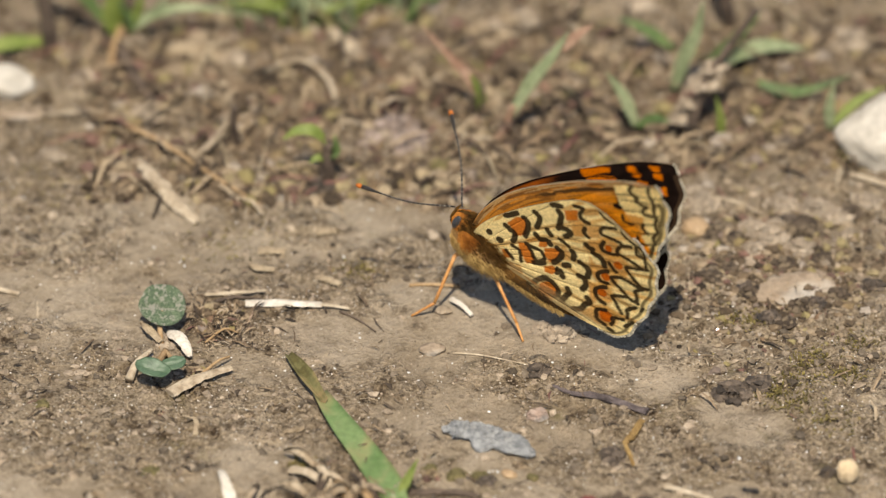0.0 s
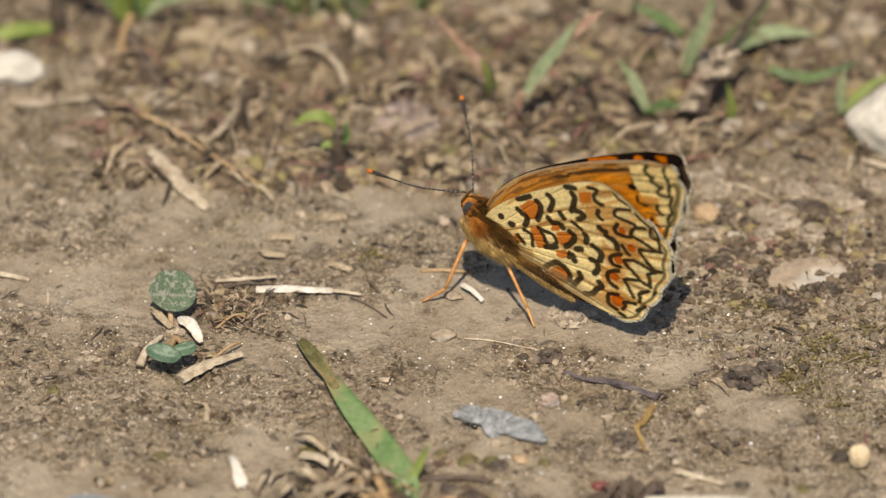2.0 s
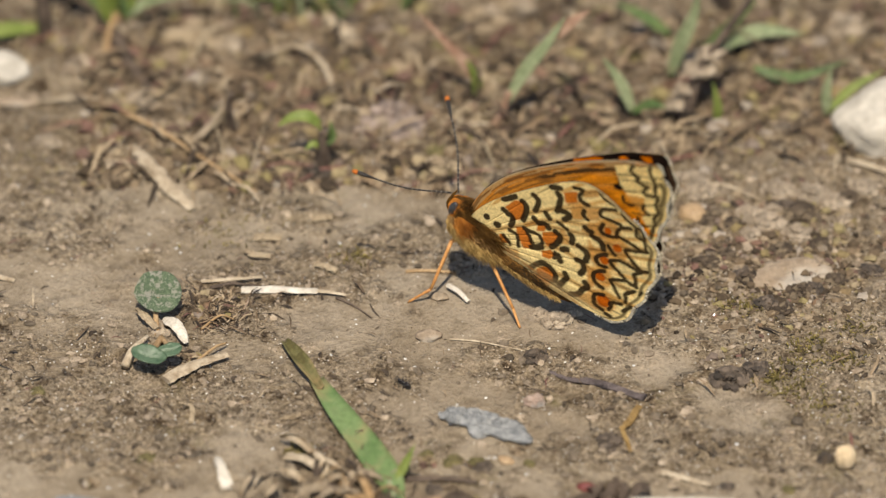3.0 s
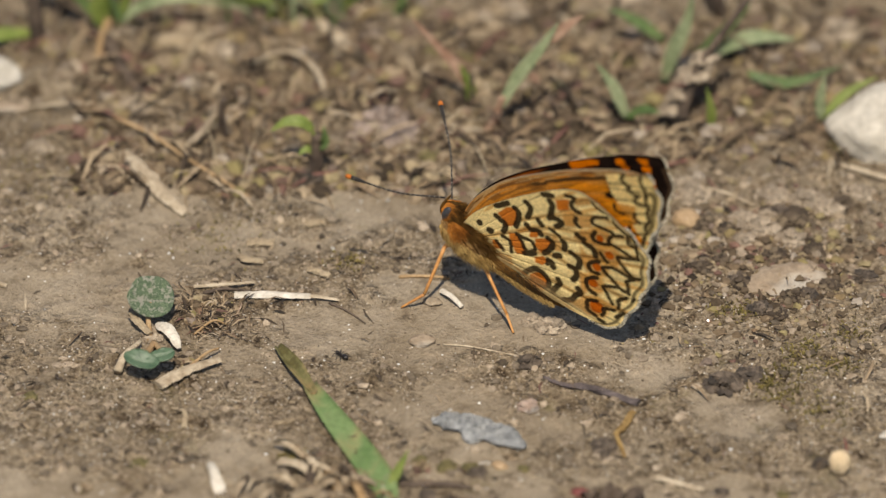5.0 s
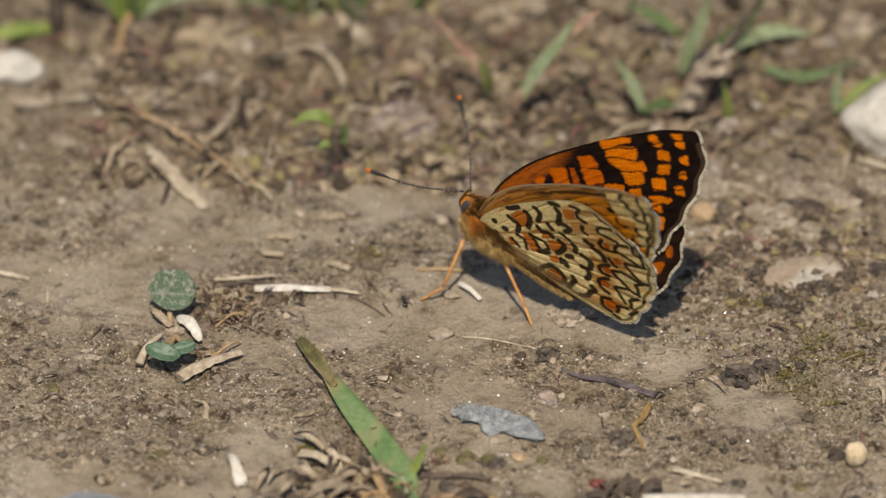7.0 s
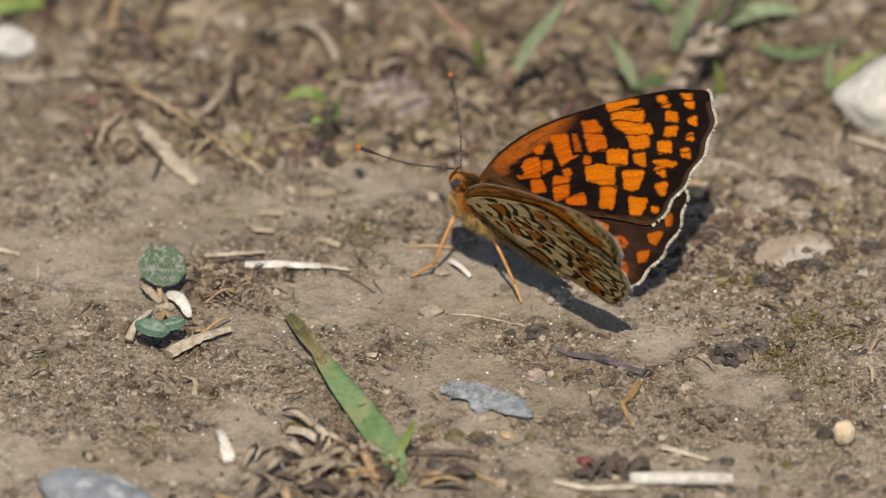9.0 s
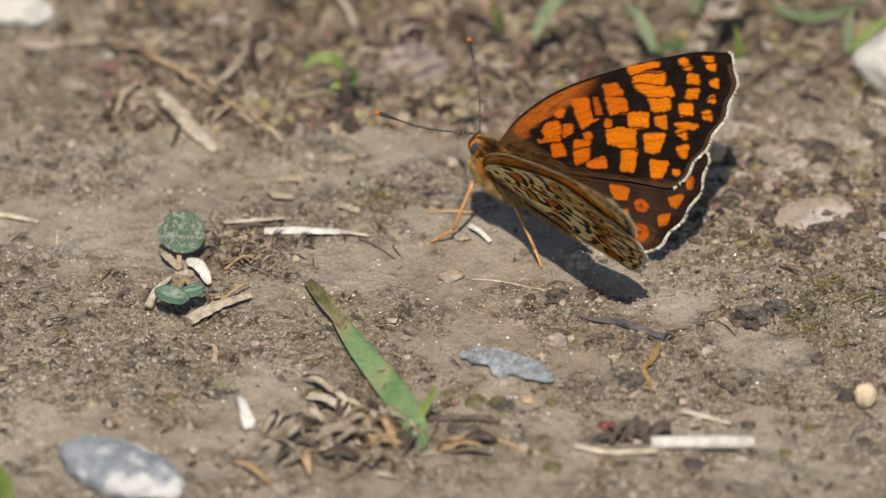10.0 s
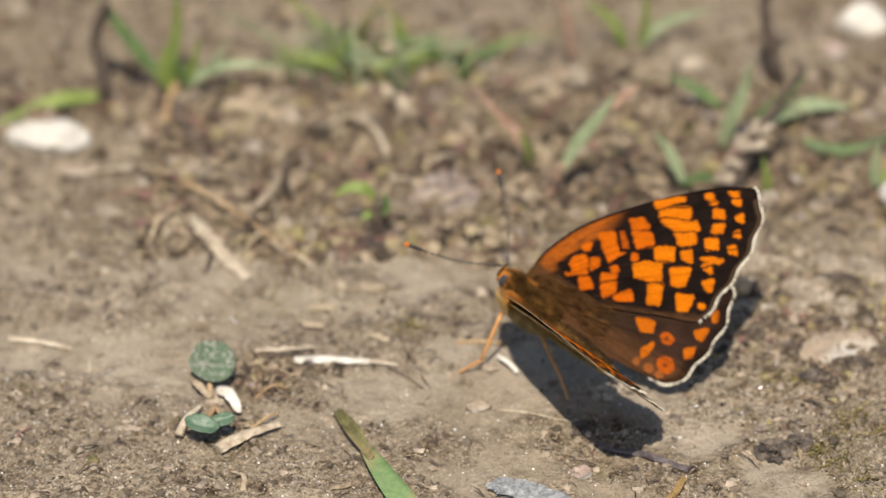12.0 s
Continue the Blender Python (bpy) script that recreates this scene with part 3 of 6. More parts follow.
def polar(U, R, curve, base, hold=200.0):
    """Angle about the base, and the share of the way to the margin; past the angle hold the reach stays as it is there."""
    th = np.degrees(np.arctan2(R - base[1], U - base[0]))
    m = np.array([(c[0] - base[0], c[1] - base[1]) for c in curve])
    ma, md = np.degrees(np.arctan2(m[:, 1], m[:, 0])), np.hypot(m[:, 0], m[:, 1])
    o = np.argsort(ma)
    return th, np.hypot(U - base[0], R - base[1]) / np.interp(np.minimum(th, hold), ma[o], md[o])


def cells(th, bounds):
    """Cell index, lateral place in the cell (-1..1) and half width in degrees."""
    b = np.array(bounds, float)
    k = np.clip(np.searchsorted(b, th) - 1, 0, len(b) - 2)
    half = (b[k + 1] - b[k]) / 2
    return k, np.clip((th - b[k]) / half - 1, -1.4, 1.4), half


def veins(U, R, bounds, base, width):
    d = np.hypot(U - base[0], R - base[1])
    th = np.degrees(np.arctan2(R - base[1], U - base[0]))
    near = np.min(np.abs(th[:, None] - np.array(bounds)[None, :]), axis=1)
    return 1 - sstep(0.6 * width, 1.2 * width, d * np.radians(near))


FORE_VEINS = [20, 26.5, 33.5, 40.5, 47, 52.5, 57, 61]
HIND_VEINS = [-8, 4, 12, 19.5, 26.5, 33.5, 40.5, 48.5, 57, 68, 85]
HIND_BASE, FORE_BASE = (1.0, -1.6), (0.4, -0.6)


def paint_fore_upper(U, R, curve):
    th, s = polar(U, R, curve, FORE_BASE)
    u, r = ragged(U, R, 0.28, 0.11)
    col = np.tile(np.array(BLACK), (len(U), 1)) * (0.8 + 0.8 * vnoise(U * 1.3, R * 1.3, 9))[:, None]
    # rusty flush below the leading edge, streaked along it
    streak = vnoise(U * 4 - R * 2.6, R * 0.5 + U * 0.4, 2)
    lead = near_edge(U, R, curve[4:125:4])
    flush = sstep(0.10, 0.35, lead) * (1 - sstep(1.2, 1.9, lead + 0.5 * (streak - 0.5))) * (1 - sstep(2.6, 4.6, U)) * sstep(-0.4, 0.3, U)
    col = lay(col, 0.92 * flush, (0.36, 0.088, 0.008))
    col = lay(col, 0.7 * flush * sstep(0.45, 0.7, vnoise(0.5 * (U + R), 7 * lead, 4)), (0.10, 0.032, 0.010))
    veined = 1 - sstep(0.02, 0.10, np.abs(np.mod((R - 0.83 * U) * 0.78 + 0.35 * vnoise(U * 0.6, R * 0.6, 4), 1.18) - 0.59))
    for rows, c, grow in ((EDGE_PATCHES, ORANGE, 0.20), (OUTER_PATCHES, ORANGE, 0.24), (DISC_PATCHES, ORANGE, 0.25), (CELL_PATCHES, DEEP, 0.25)):
        for poly in rows:
            tone = np.array(c) * (0.9 + 0.2 * vnoise(np.array([poly[0][0] * 3.0]), np.array([poly[0][1] * 3.0]))[0])
            col = lay(col, 0.97 * patch(u, r, rounded(poly, 0.34), 0.09, grow), tone)
            col = lay(col, 0.45 * patch(u, r, poly, 0.25, -0.2), tone * np.array((1.12, 1.25, 1.0)))
    # eye-shaped bar at the end of the cell
    col = lay(col, patch(u, r, EYE_SPOT, 0.06, 0.34), BLACK)
    col = lay(col, 0.95 * patch(u, r, EYE_SPOT, 0.08, 0.0), (0.36, 0.07, 0.003))
    col = lay(col, 1 - sstep(0.8, 1.1, np.hypot((u - 2.37) / 0.75, (r - 2.96) / 0.42)), BLACK)
    for pts in UPPER_VEINS:
        col = lay(col, 0.85 * bar(u, r, pts, 0.15), BLACK)
    col = lay(col, 0.15 * veined * sstep(0.35, 0.5, s), BLACK)
    grain = vnoise(U * 1.2 + R * 0.6, R * 9 - U * 6, 6)
    col = col * (0.86 + 0.28 * grain)[:, None]
    # brown, hairy inner margin
    rim = R - np.interp(U, [0.0, 0.9, 6.1, 10.15, 14.0, 16.0], [1.6, 1.75, 1.85, 3.75, 5.85, 7.0]) + 0.5 * (vnoise(U * 1.2 + R, R * 5 - U * 2, 3) - 0.5)
    col = lay(col, 0.9 * (1 - sstep(-0.1, 0.35, rim)), SMOKE)
    col = lay(col, 0.4 * (1 - sstep(-0.6, 0.4, rim)) * sstep(0.5, 0.8, vnoise(U * 1.5, R * 7 - U * 2.5, 1)), (0.15, 0.07, 0.03))
    base_dust = (1 - sstep(1.0, 4.6, np.hypot(U - 0.4, 1.2 * (R + 0.4)) + 1.2 * (vnoise(U * 2, R * 6, 5) - 0.5)))
    col = lay(col, 0.85 * base_dust, (0.085, 0.040, 0.013))
    # lighter hairline just inside the pale fringe
    col = lay(col, 0.5 * sstep(0.975, 0.985, s) * (th < 56), (0.10, 0.06, 0.035))
    return col


def paint_hind_upper(U, R, curve):
    s = polar(U, R, curve, HIND_BASE)[1]
    u, r = ragged(U, R)
    dusk = (0.036, 0.018, 0.011)
    col = np.tile(np.array(dusk), (len(U), 1)) * (0.75 + 0.6 * vnoise(U * 0.9, R * 0.9, 4))[:, None]
    col = lay(col, (1 - sstep(0.35, 0.8, s)) * (0.4 + 0.6 * vnoise(U * 0.7, R * 6 - U, 1)), (0.044, 0.025, 0.013))
    col = lay(col, 0.75 * (1 - sstep(-0.9, 0.6, R - 0.10 * U + 0.7 * (vnoise(U * 0.8, R * 6, 2) - 0.5))) * (0.5 + 0.5 * vnoise(U * 0.9, R * 9, 3)), (0.13, 0.056, 0.02))
    for poly in HIND_PATCHES:
        col = lay(col, 0.96 * patch(u, r, rounded(poly, 0.2), 0.07, 0.2), (0.52, 0.125, 0.004))
    for i, (cu, cr) in enumerate(HIND_RINGS):
        d = np.hypot((u - cu) * 0.9, (r - cr) * 1.05) / (0.60 + 0.16 * i)
        col = lay(col, 0.95 * (1 - sstep(0.9, 1.1, d)), (0.44, 0.088, 0.006))
        col = lay(col, 0.75 * (1 - sstep(0.28, 0.45, d + 0.15 * (u > cu))), (0.10, 0.025, 0.010))
    # small rusty marks by the inner corner
    for cu, cr, a in ((13.5, -0.2, 0.45), (14.6, -0.2, 0.4), (12.3, -0.4, 0.35)):
        col = lay(col, 0.7 * (1 - sstep(0.8, 1.2, np.hypot(u - cu, r - cr) / a)), (0.34, 0.10, 0.02))
    vein = veins(U, R, HIND_VEINS, HIND_BASE, 0.06) * sstep(0.3, 0.5, s)
    col = lay(col, 0.5 * vein, (0.02, 0.011, 0.007))
    col = lay(col, 0.6 * sstep(0.93, 0.97, s), BLACK)
    return col


HIND_CELLS = [-8, 9, 21, 30.4, 37.3, 44, 51.5, 59.5, 68, 95]


def paint_hind_under(U, R, curve):
    s = polar(U, R, curve, HIND_BASE)[1]
    u, r = ragged(U, R, 0.06, 0.06)
    th, d = np.degrees(np.arctan2(R - HIND_BASE[1], U - HIND_BASE[0])), np.hypot(U - HIND_BASE[0], R - HIND_BASE[1])
    p, half = cells(th, HIND_CELLS)[1:]
    col = np.tile(np.array(CREAM), (len(U), 1))
    col = col * (0.84 + 0.2 * vnoise(U * 1.5, R * 1.5, 2) + 0.16 * vnoise(U * 1.5 + R, R * 7 - U * 6, 7))[:, None]
    # dull tan round the row of dots and along the folds of the outer cells
    for cu, cr in DOTS:
        away = np.hypot(u - cu, r - cr)
        col = lay(col, 0.8 * (1 - sstep(0.9, 1.5, away)) * sstep(0.5, 0.75, away), TAN)
    side = np.abs(p) * np.radians(half) * d
    col = lay(col, 0.7 * (1 - sstep(0.10, 0.30, side)) * sstep(0.76, 0.84, s), TAN)
    for pts in UNDER_VEINS:
        col = lay(col, 0.55 * bar(u, r, pts, 0.5), TAN)
    for poly in TAN_PATCHES:
        col = lay(col, 0.75 * patch(u, r, poly, 0.2, 0.1), (0.56, 0.24, 0.045))
    for poly in TAN_BAND:
        col = lay(col, 0.8 * patch(u, r, rounded(poly, 0.2), 0.12, 0.2), (0.58, 0.29, 0.075))
    for poly in RUST_PATCHES:
        col = lay(col, 0.96 * patch(u, r, poly, 0.08, 0.08), (0.56, 0.150, 0.012))
    for i, (cu, cr) in enumerate(DOTS):
        a = (0.38, 0.46, 0.46, 0.50, 0.66)[i]
        col = lay(col, 1 - sstep(0.8, 1.15, np.hypot(u - cu, r - cr) / a), (0.50, 0.105, 0.006))
    dark = np.zeros(len(U))
    for rows, wide in ((BASE_BARS, 0.60), (MIDDLE_BARS, 0.64), (INNER_LINES, 0.42), (DOT_ARCS, 0.46), (CHEVRONS, 0.42), (OUTER_LINES, 0.32)):
        for pts in rows:
            dark = np.maximum(dark, bar(u, r, pts, wide))
    for cu, cr, a in BASAL_SPOTS:
        dark = np.maximum(dark, 1 - sstep(0.75, 1.15, np.hypot(u - cu, r - cr) / (1.25 * a)))
    # thin brown veins, darker towards the margin, and the margin's fine line
    for pts in UNDER_VEINS:
        dark = np.maximum(dark, 0.5 * bar(u, r, pts, 0.16))
    folds = veins(U, R, HIND_CELLS[1:-1], HIND_BASE, 0.09)
    dark = np.maximum(dark, 0.5 * folds * sstep(0.78, 0.86, s))
    dark = np.maximum(dark, 0.8 * sstep(0.958, 0.966, s) * (1 - sstep(0.976, 0.988, s)) * (th < 50) * (th > 3))
    col = lay(col, 0.96 * np.clip(dark, 0, 1), (0.020, 0.012, 0.006))
    col = lay(col, 0.85 * sstep(0.976, 0.988, s) * (th > 46), (0.55, 0.42, 0.22))
    hair = (1 - sstep(-1.1, 0.1, R - 0.03 * U + 0.9 * (vnoise(U * 0.8, R * 5, 1) - 0.5))) * (1 - sstep(11.0, 14.5, U))
    col = lay(col, 0.75 * hair, (0.30, 0.21, 0.10))
    col = lay(col, 0.5 * hair * sstep(0.5, 0.8, vnoise(U * 0.9, R * 8, 4)), (0.42, 0.15, 0.03))
    col = lay(col, 1 - sstep(0.05, 0.12, s), (0.45, 0.22, 0.06))
    return col


def paint_fore_under(U, R, curve):
    th, s = polar(U, R, curve, FORE_BASE, 58.0)
    full = polar(U, R, curve, FORE_BASE)[1]
    u, r = ragged(U, R, 0.14, 0.12)
    streak = vnoise(U * 2.2 - R * 1.3, R * 0.5 + U * 0.4, 2)
    col = np.tile(np.array((0.68, 0.215, 0.010)), (len(U), 1)) * (0.75 + 0.5 * streak)[:, None]
    # strips along the leading edge: tan, broken dark dashes, then rust that passes into orange
    lead = near_edge(U, R, curve[4:125:4])
    along = vnoise(0.45 * (U + 1.2 * R), 6.0 * lead, 5)
    dash = vnoise(0.8 * (U + 1.2 * R), 1.5 * lead, 7)
    front = 1 - sstep(2.4, 3.4, lead + 0.8 * (along - 0.5))
    col = lay(col, 0.7 * front, (0.54, 0.24, 0.045))
    col = lay(col, 0.8 * (1 - sstep(0.6, 1.0, lead)), (0.46, 0.30, 0.13))
    col = lay(col, 0.85 * front * sstep(0.45, 0.6, along), (0.62, 0.22, 0.02))
    col = lay(col, 0.7 * front * sstep(0.55, 0.7, vnoise(0.4 * (U + 1.2 * R) + 9, 7.0 * lead, 2)), (0.17, 0.07, 0.02))
    col = lay(col, 0.9 * (1 - sstep(0.12, 0.3, np.abs(lead - 1.0))) * sstep(0.42, 0.55, dash) * sstep(3.0, 4.0, U), (0.050, 0.028, 0.012))
    col = lay(col, 0.7 * (1 - sstep(0.08, 0.2, np.abs(lead - 0.4))) * sstep(0.45, 0.6, along), (0.12, 0.06, 0.025))
    col = lay(col, 1 - sstep(0.8, 1.1, np.hypot((u - 10.1) / 0.55, (r - 13.5) / 0.62)), BLACK)
    blot = sstep(0.62, 0.7, vnoise(U * 0.9 + 4, R * 0.9, 4)) * sstep(0.3, 0.4, s) * (1 - sstep(0.7, 0.8, s)) * (th < 50)
    col = lay(col, 0.8 * blot, BLACK)
    tip = patch(u, r, TIP_AREA, 0.12, 0.05)
    lower = sstep(0.84, 0.88, s) * (th < 38)
    cream = np.array((0.88, 0.66, 0.27))[None, :] * (0.84 + 0.3 * vnoise(U * 1.5 + R, R * 7 - U * 6, 7))[:, None]
    m = np.maximum(tip, lower)[:, None]
    col = col * (1 - m) + cream * m
    for poly in TIP_TAN:
        col = lay(col, 0.85 * patch(u, r, poly, 0.15, 0.05), (0.62, 0.25, 0.03))
    for poly in FORE_GLOW:
        col = lay(col, 0.85 * patch(u, r, poly, 0.2, 0.0), (0.78, 0.27, 0.012))
    dark = np.zeros(len(U))
    for pts in TIP_NET:
        dark = np.maximum(dark, bar(u, r, pts, 0.38))
    for pts in TIP_VEINS:
        dark = np.maximum(dark, 0.75 * bar(u, r, pts, 0.2))
    dark = np.maximum(dark, 0.8 * veins(U, R, FORE_VEINS, FORE_BASE, 0.11) * sstep(0.80, 0.86, s) * (th < 38))
    dark = np.maximum(dark, 0.85 * sstep(0.955, 0.965, s) * (1 - sstep(0.978, 0.99, s)) * (th < 54))
    col = lay(col, 0.94 * dark, (0.026, 0.016, 0.008))
    col = lay(col, 0.8 * sstep(57, 62, th) * sstep(0.955, 0.975, full), (0.56, 0.44, 0.28))
    return col


COATS = {}


def hair_coat(name, mat, parent, n, place, length, width, seed, label=""):
    """Fine hairs; place(rnd) gives a root and a direction."""
    rnd = random.Random(seed)
    v, f = [], []
    for _ in range(n):
        root, way = place(rnd)
        way = way.normalized()
        side = way.cross(Vector((rnd.uniform(-1, 1), rnd.uniform(-1, 1), rnd.uniform(-1, 1)))).normalized() * width
        ln = length * rnd.uniform(0.6, 1.3)
        mid = root + way * ln * 0.5
        tip = root + way * ln + Vector((rnd.uniform(-1, 1), rnd.uniform(-1, 1), rnd.uniform(-1, 0.4))) * ln * 0.25
        k = len(v)
        third = way.cross(side).normalized() * width
        v += [tuple((p) * MM) for p in (root + side, root - side * 0.5 + third, root - side * 0.5 - third, mid + side * 0.7, mid - side * 0.35 + third * 0.7, mid - side * 0.35 - third * 0.7, tip)]
        f += [(k, k + 1, k + 4, k + 3), (k + 1, k + 2, k + 5, k + 4), (k + 2, k, k + 3, k + 5), (k + 3, k + 4, k + 6), (k + 4, k + 5, k + 6), (k + 5, k + 3, k + 6)]
    me = bpy.data.meshes.new(name)
    me.from_pydata(v, [], f)
    return link_mesh(name, me, mat, parent, label)


def wing(name, ctrl, side, upper, under, lift, base, fringe_from, fringe_to, label):
    """A wing of two painted sheets with a closed rim, about its hinge; side 1 left, -1 right."""
    nb, ns = 330, 170
    curve = smooth_line([(u, r, 0) for u, r in ctrl], 900)
    d = np.cumsum([0] + [(b - a).length for a, b in zip(curve, curve[1:])])
    want = np.interp(np.linspace(0, d[-1], nb), d, np.arange(900))
    M = np.array([[np.interp(w, np.arange(900), [c[i] for c in curve]) for i in (0, 1)] for w in want])
    dist = np.hypot(M[:, 0] - base[0], M[:, 1] - base[1])
    # faint scallops along the outer margin
    tt = np.linspace(0, 1, nb)
    outer = sstep(fringe_from - 0.02, fringe_from, tt) * (1 - sstep(fringe_to, fringe_to + 0.02, tt))
    M = base + (M - base) * (1 + outer * 0.008 * np.sin(tt * 105))[:, None]
    s = np.linspace(0.03, 1, ns) ** 0.9
    U = base[0] + s[:, None] * (M[:, 0] - base[0])[None, :]
    R = base[1] + s[:, None] * (M[:, 1] - base[1])[None, :]
    th = np.degrees(np.arctan2(R - base[1], U - base[0]))
    vein = np.min(np.abs(th[..., None] - np.array(FORE_VEINS if lift > 0 else HIND_VEINS)), axis=-1)
    Z = lift + 0.30 * np.sin(np.clip(R / 19, 0, 1) * math.pi) - 0.25 * (R / 19) ** 2 + 0.05 * np.exp(-(vein / 0.8) ** 2)
    Z = Z + 0.10 * (vnoise(U / 4.0, R / 4.0, 2) - 0.5)
    thin = 0.035
    u, r = U.ravel(), R.ravel()
    away = 0.985 * r + LOW
    top = np.stack([-u, side * away, Z.ravel() + thin], -1)
    bot = np.stack([-u, side * away, Z.ravel() - thin], -1)
    co = np.concatenate([top, bot]) * MM
    idx = np.arange(nb * ns).reshape(ns, nb)
    a, b, c, e = idx[:-1, :-1], idx[:-1, 1:], idx[1:, 1:], idx[1:, :-1]
    q = np.stack([a, b, c, e] if side > 0 else [a, e, c, b], -1).reshape(-1, 4)
    lower = q[:, ::-1] + nb * ns
    rim = np.concatenate([idx[0, :], idx[1:, -1], idx[-1, :-1][::-1], idx[1:-1, 0][::-1]])
    nxt = np.roll(rim, -1)
    wall = np.stack([rim, rim + nb * ns, nxt + nb * ns, nxt], -1)
    if side > 0:
        wall = wall[:, ::-1]
    me = bpy.data.meshes.new(name)
    mesh_arrays(me, co, np.concatenate([q, lower, wall]))
    outline = [(x, y) for x, y in M]
    if name not in COATS:
        COATS[name] = np.concatenate([upper(u, r, outline), under(u, r, outline)])
    col = COATS[name]
    at = me.color_attributes.new("paint", "FLOAT_COLOR", "POINT")
    at.data.foreach_set("color", np.concatenate([np.clip(col, 0, 1), np.ones((len(col), 1))], 1).astype(np.float32).ravel())
    ob = link_mesh(name, me, M_WING, None, label)
    # long soft hairs over the wing base
    def basal(rnd2):
        uu, rr = 0.6 + 7.5 * rnd2.random() ** 1.9, rnd2.uniform(-0.6, 2.6)
        rr = rr * (0.35 + 0.1 * uu)
        zz = float(lift) + 0.12
        root = Vector((-uu, side * (0.985 * rr + LOW), zz))
        return root, Vector((-1.0, side * rnd2.uniform(-0.1, 0.35), rnd2.uniform(0.02, 0.22)))
    hair_coat("basal_hair", M_WINGHAIR, ob, 420, basal, 1.5, 0.022, 31, "brown hair over the wing base")
    # fringe of fine hairs on the outer margin
    rnd = random.Random(5)
    fv, ff = [], []
    lo, hi = int(fringe_from * nb), int(fringe_to * nb)
    for j in range(lo, hi):
        for h in range(9):
            f = j + h / 9
            i0 = int(f)
            m = M[i0] + (M[min(i0 + 1, nb - 1)] - M[i0]) * (f - i0)
            z = float(Z[-1, i0])
            out = (m - np.array(base)) / np.linalg.norm(m - np.array(base))
            tang = M[min(i0 + 1, nb - 1)] - M[i0]
            tang = tang / (np.linalg.norm(tang) + 1e-9)
            nrm = np.array([tang[1], -tang[0]])
            if nrm.dot(out) < 0:
                nrm = -nrm
            if math.sin(f * 0.42 + 0.6) > 0.55 and rnd.random() < 0.7:
                continue
            ln = 0.27 * rnd.uniform(0.45, 1.15)
            tip = m + (nrm + tang * rnd.uniform(-0.35, 0.35)) * ln
            w = 0.035
            base_pts = [m - nrm * 0.08 - tang * w, m - nrm * 0.08 + tang * w, tip + tang * w * 0.5, tip - tang * w * 0.5]
            dz = rnd.uniform(-0.05, 0.05)
            n0 = len(fv)
            for lev in (0.018, -0.018):
                for i, q2 in enumerate(base_pts):
                    fv.append((-q2[0] * MM, side * (0.985 * q2[1] + LOW) * MM, (z + lev + (dz if i > 1 else 0)) * MM))
            ff += [(n0, n0 + 1, n0 + 2, n0 + 3), (n0 + 7, n0 + 6, n0 + 5, n0 + 4), (n0 + 1, n0 + 5, n0 + 6, n0 + 2), (n0 + 3, n0 + 2, n0 + 6, n0 + 7),
                   (n0, n0 + 3, n0 + 7, n0 + 4), (n0, n0 + 4, n0 + 5, n0 + 1)]
    fm = bpy.data.meshes.new("fringe")
    fm.from_pydata(fv, [], ff)
    link_mesh("fringe", fm, M_FRINGE, ob, "cream-white hair fringe")
    return ob


WINGS = []
PITCHED = pose(0, 0, 0, 0, -PITCH, 0) @ pose(0, 0, 0, ROLL)


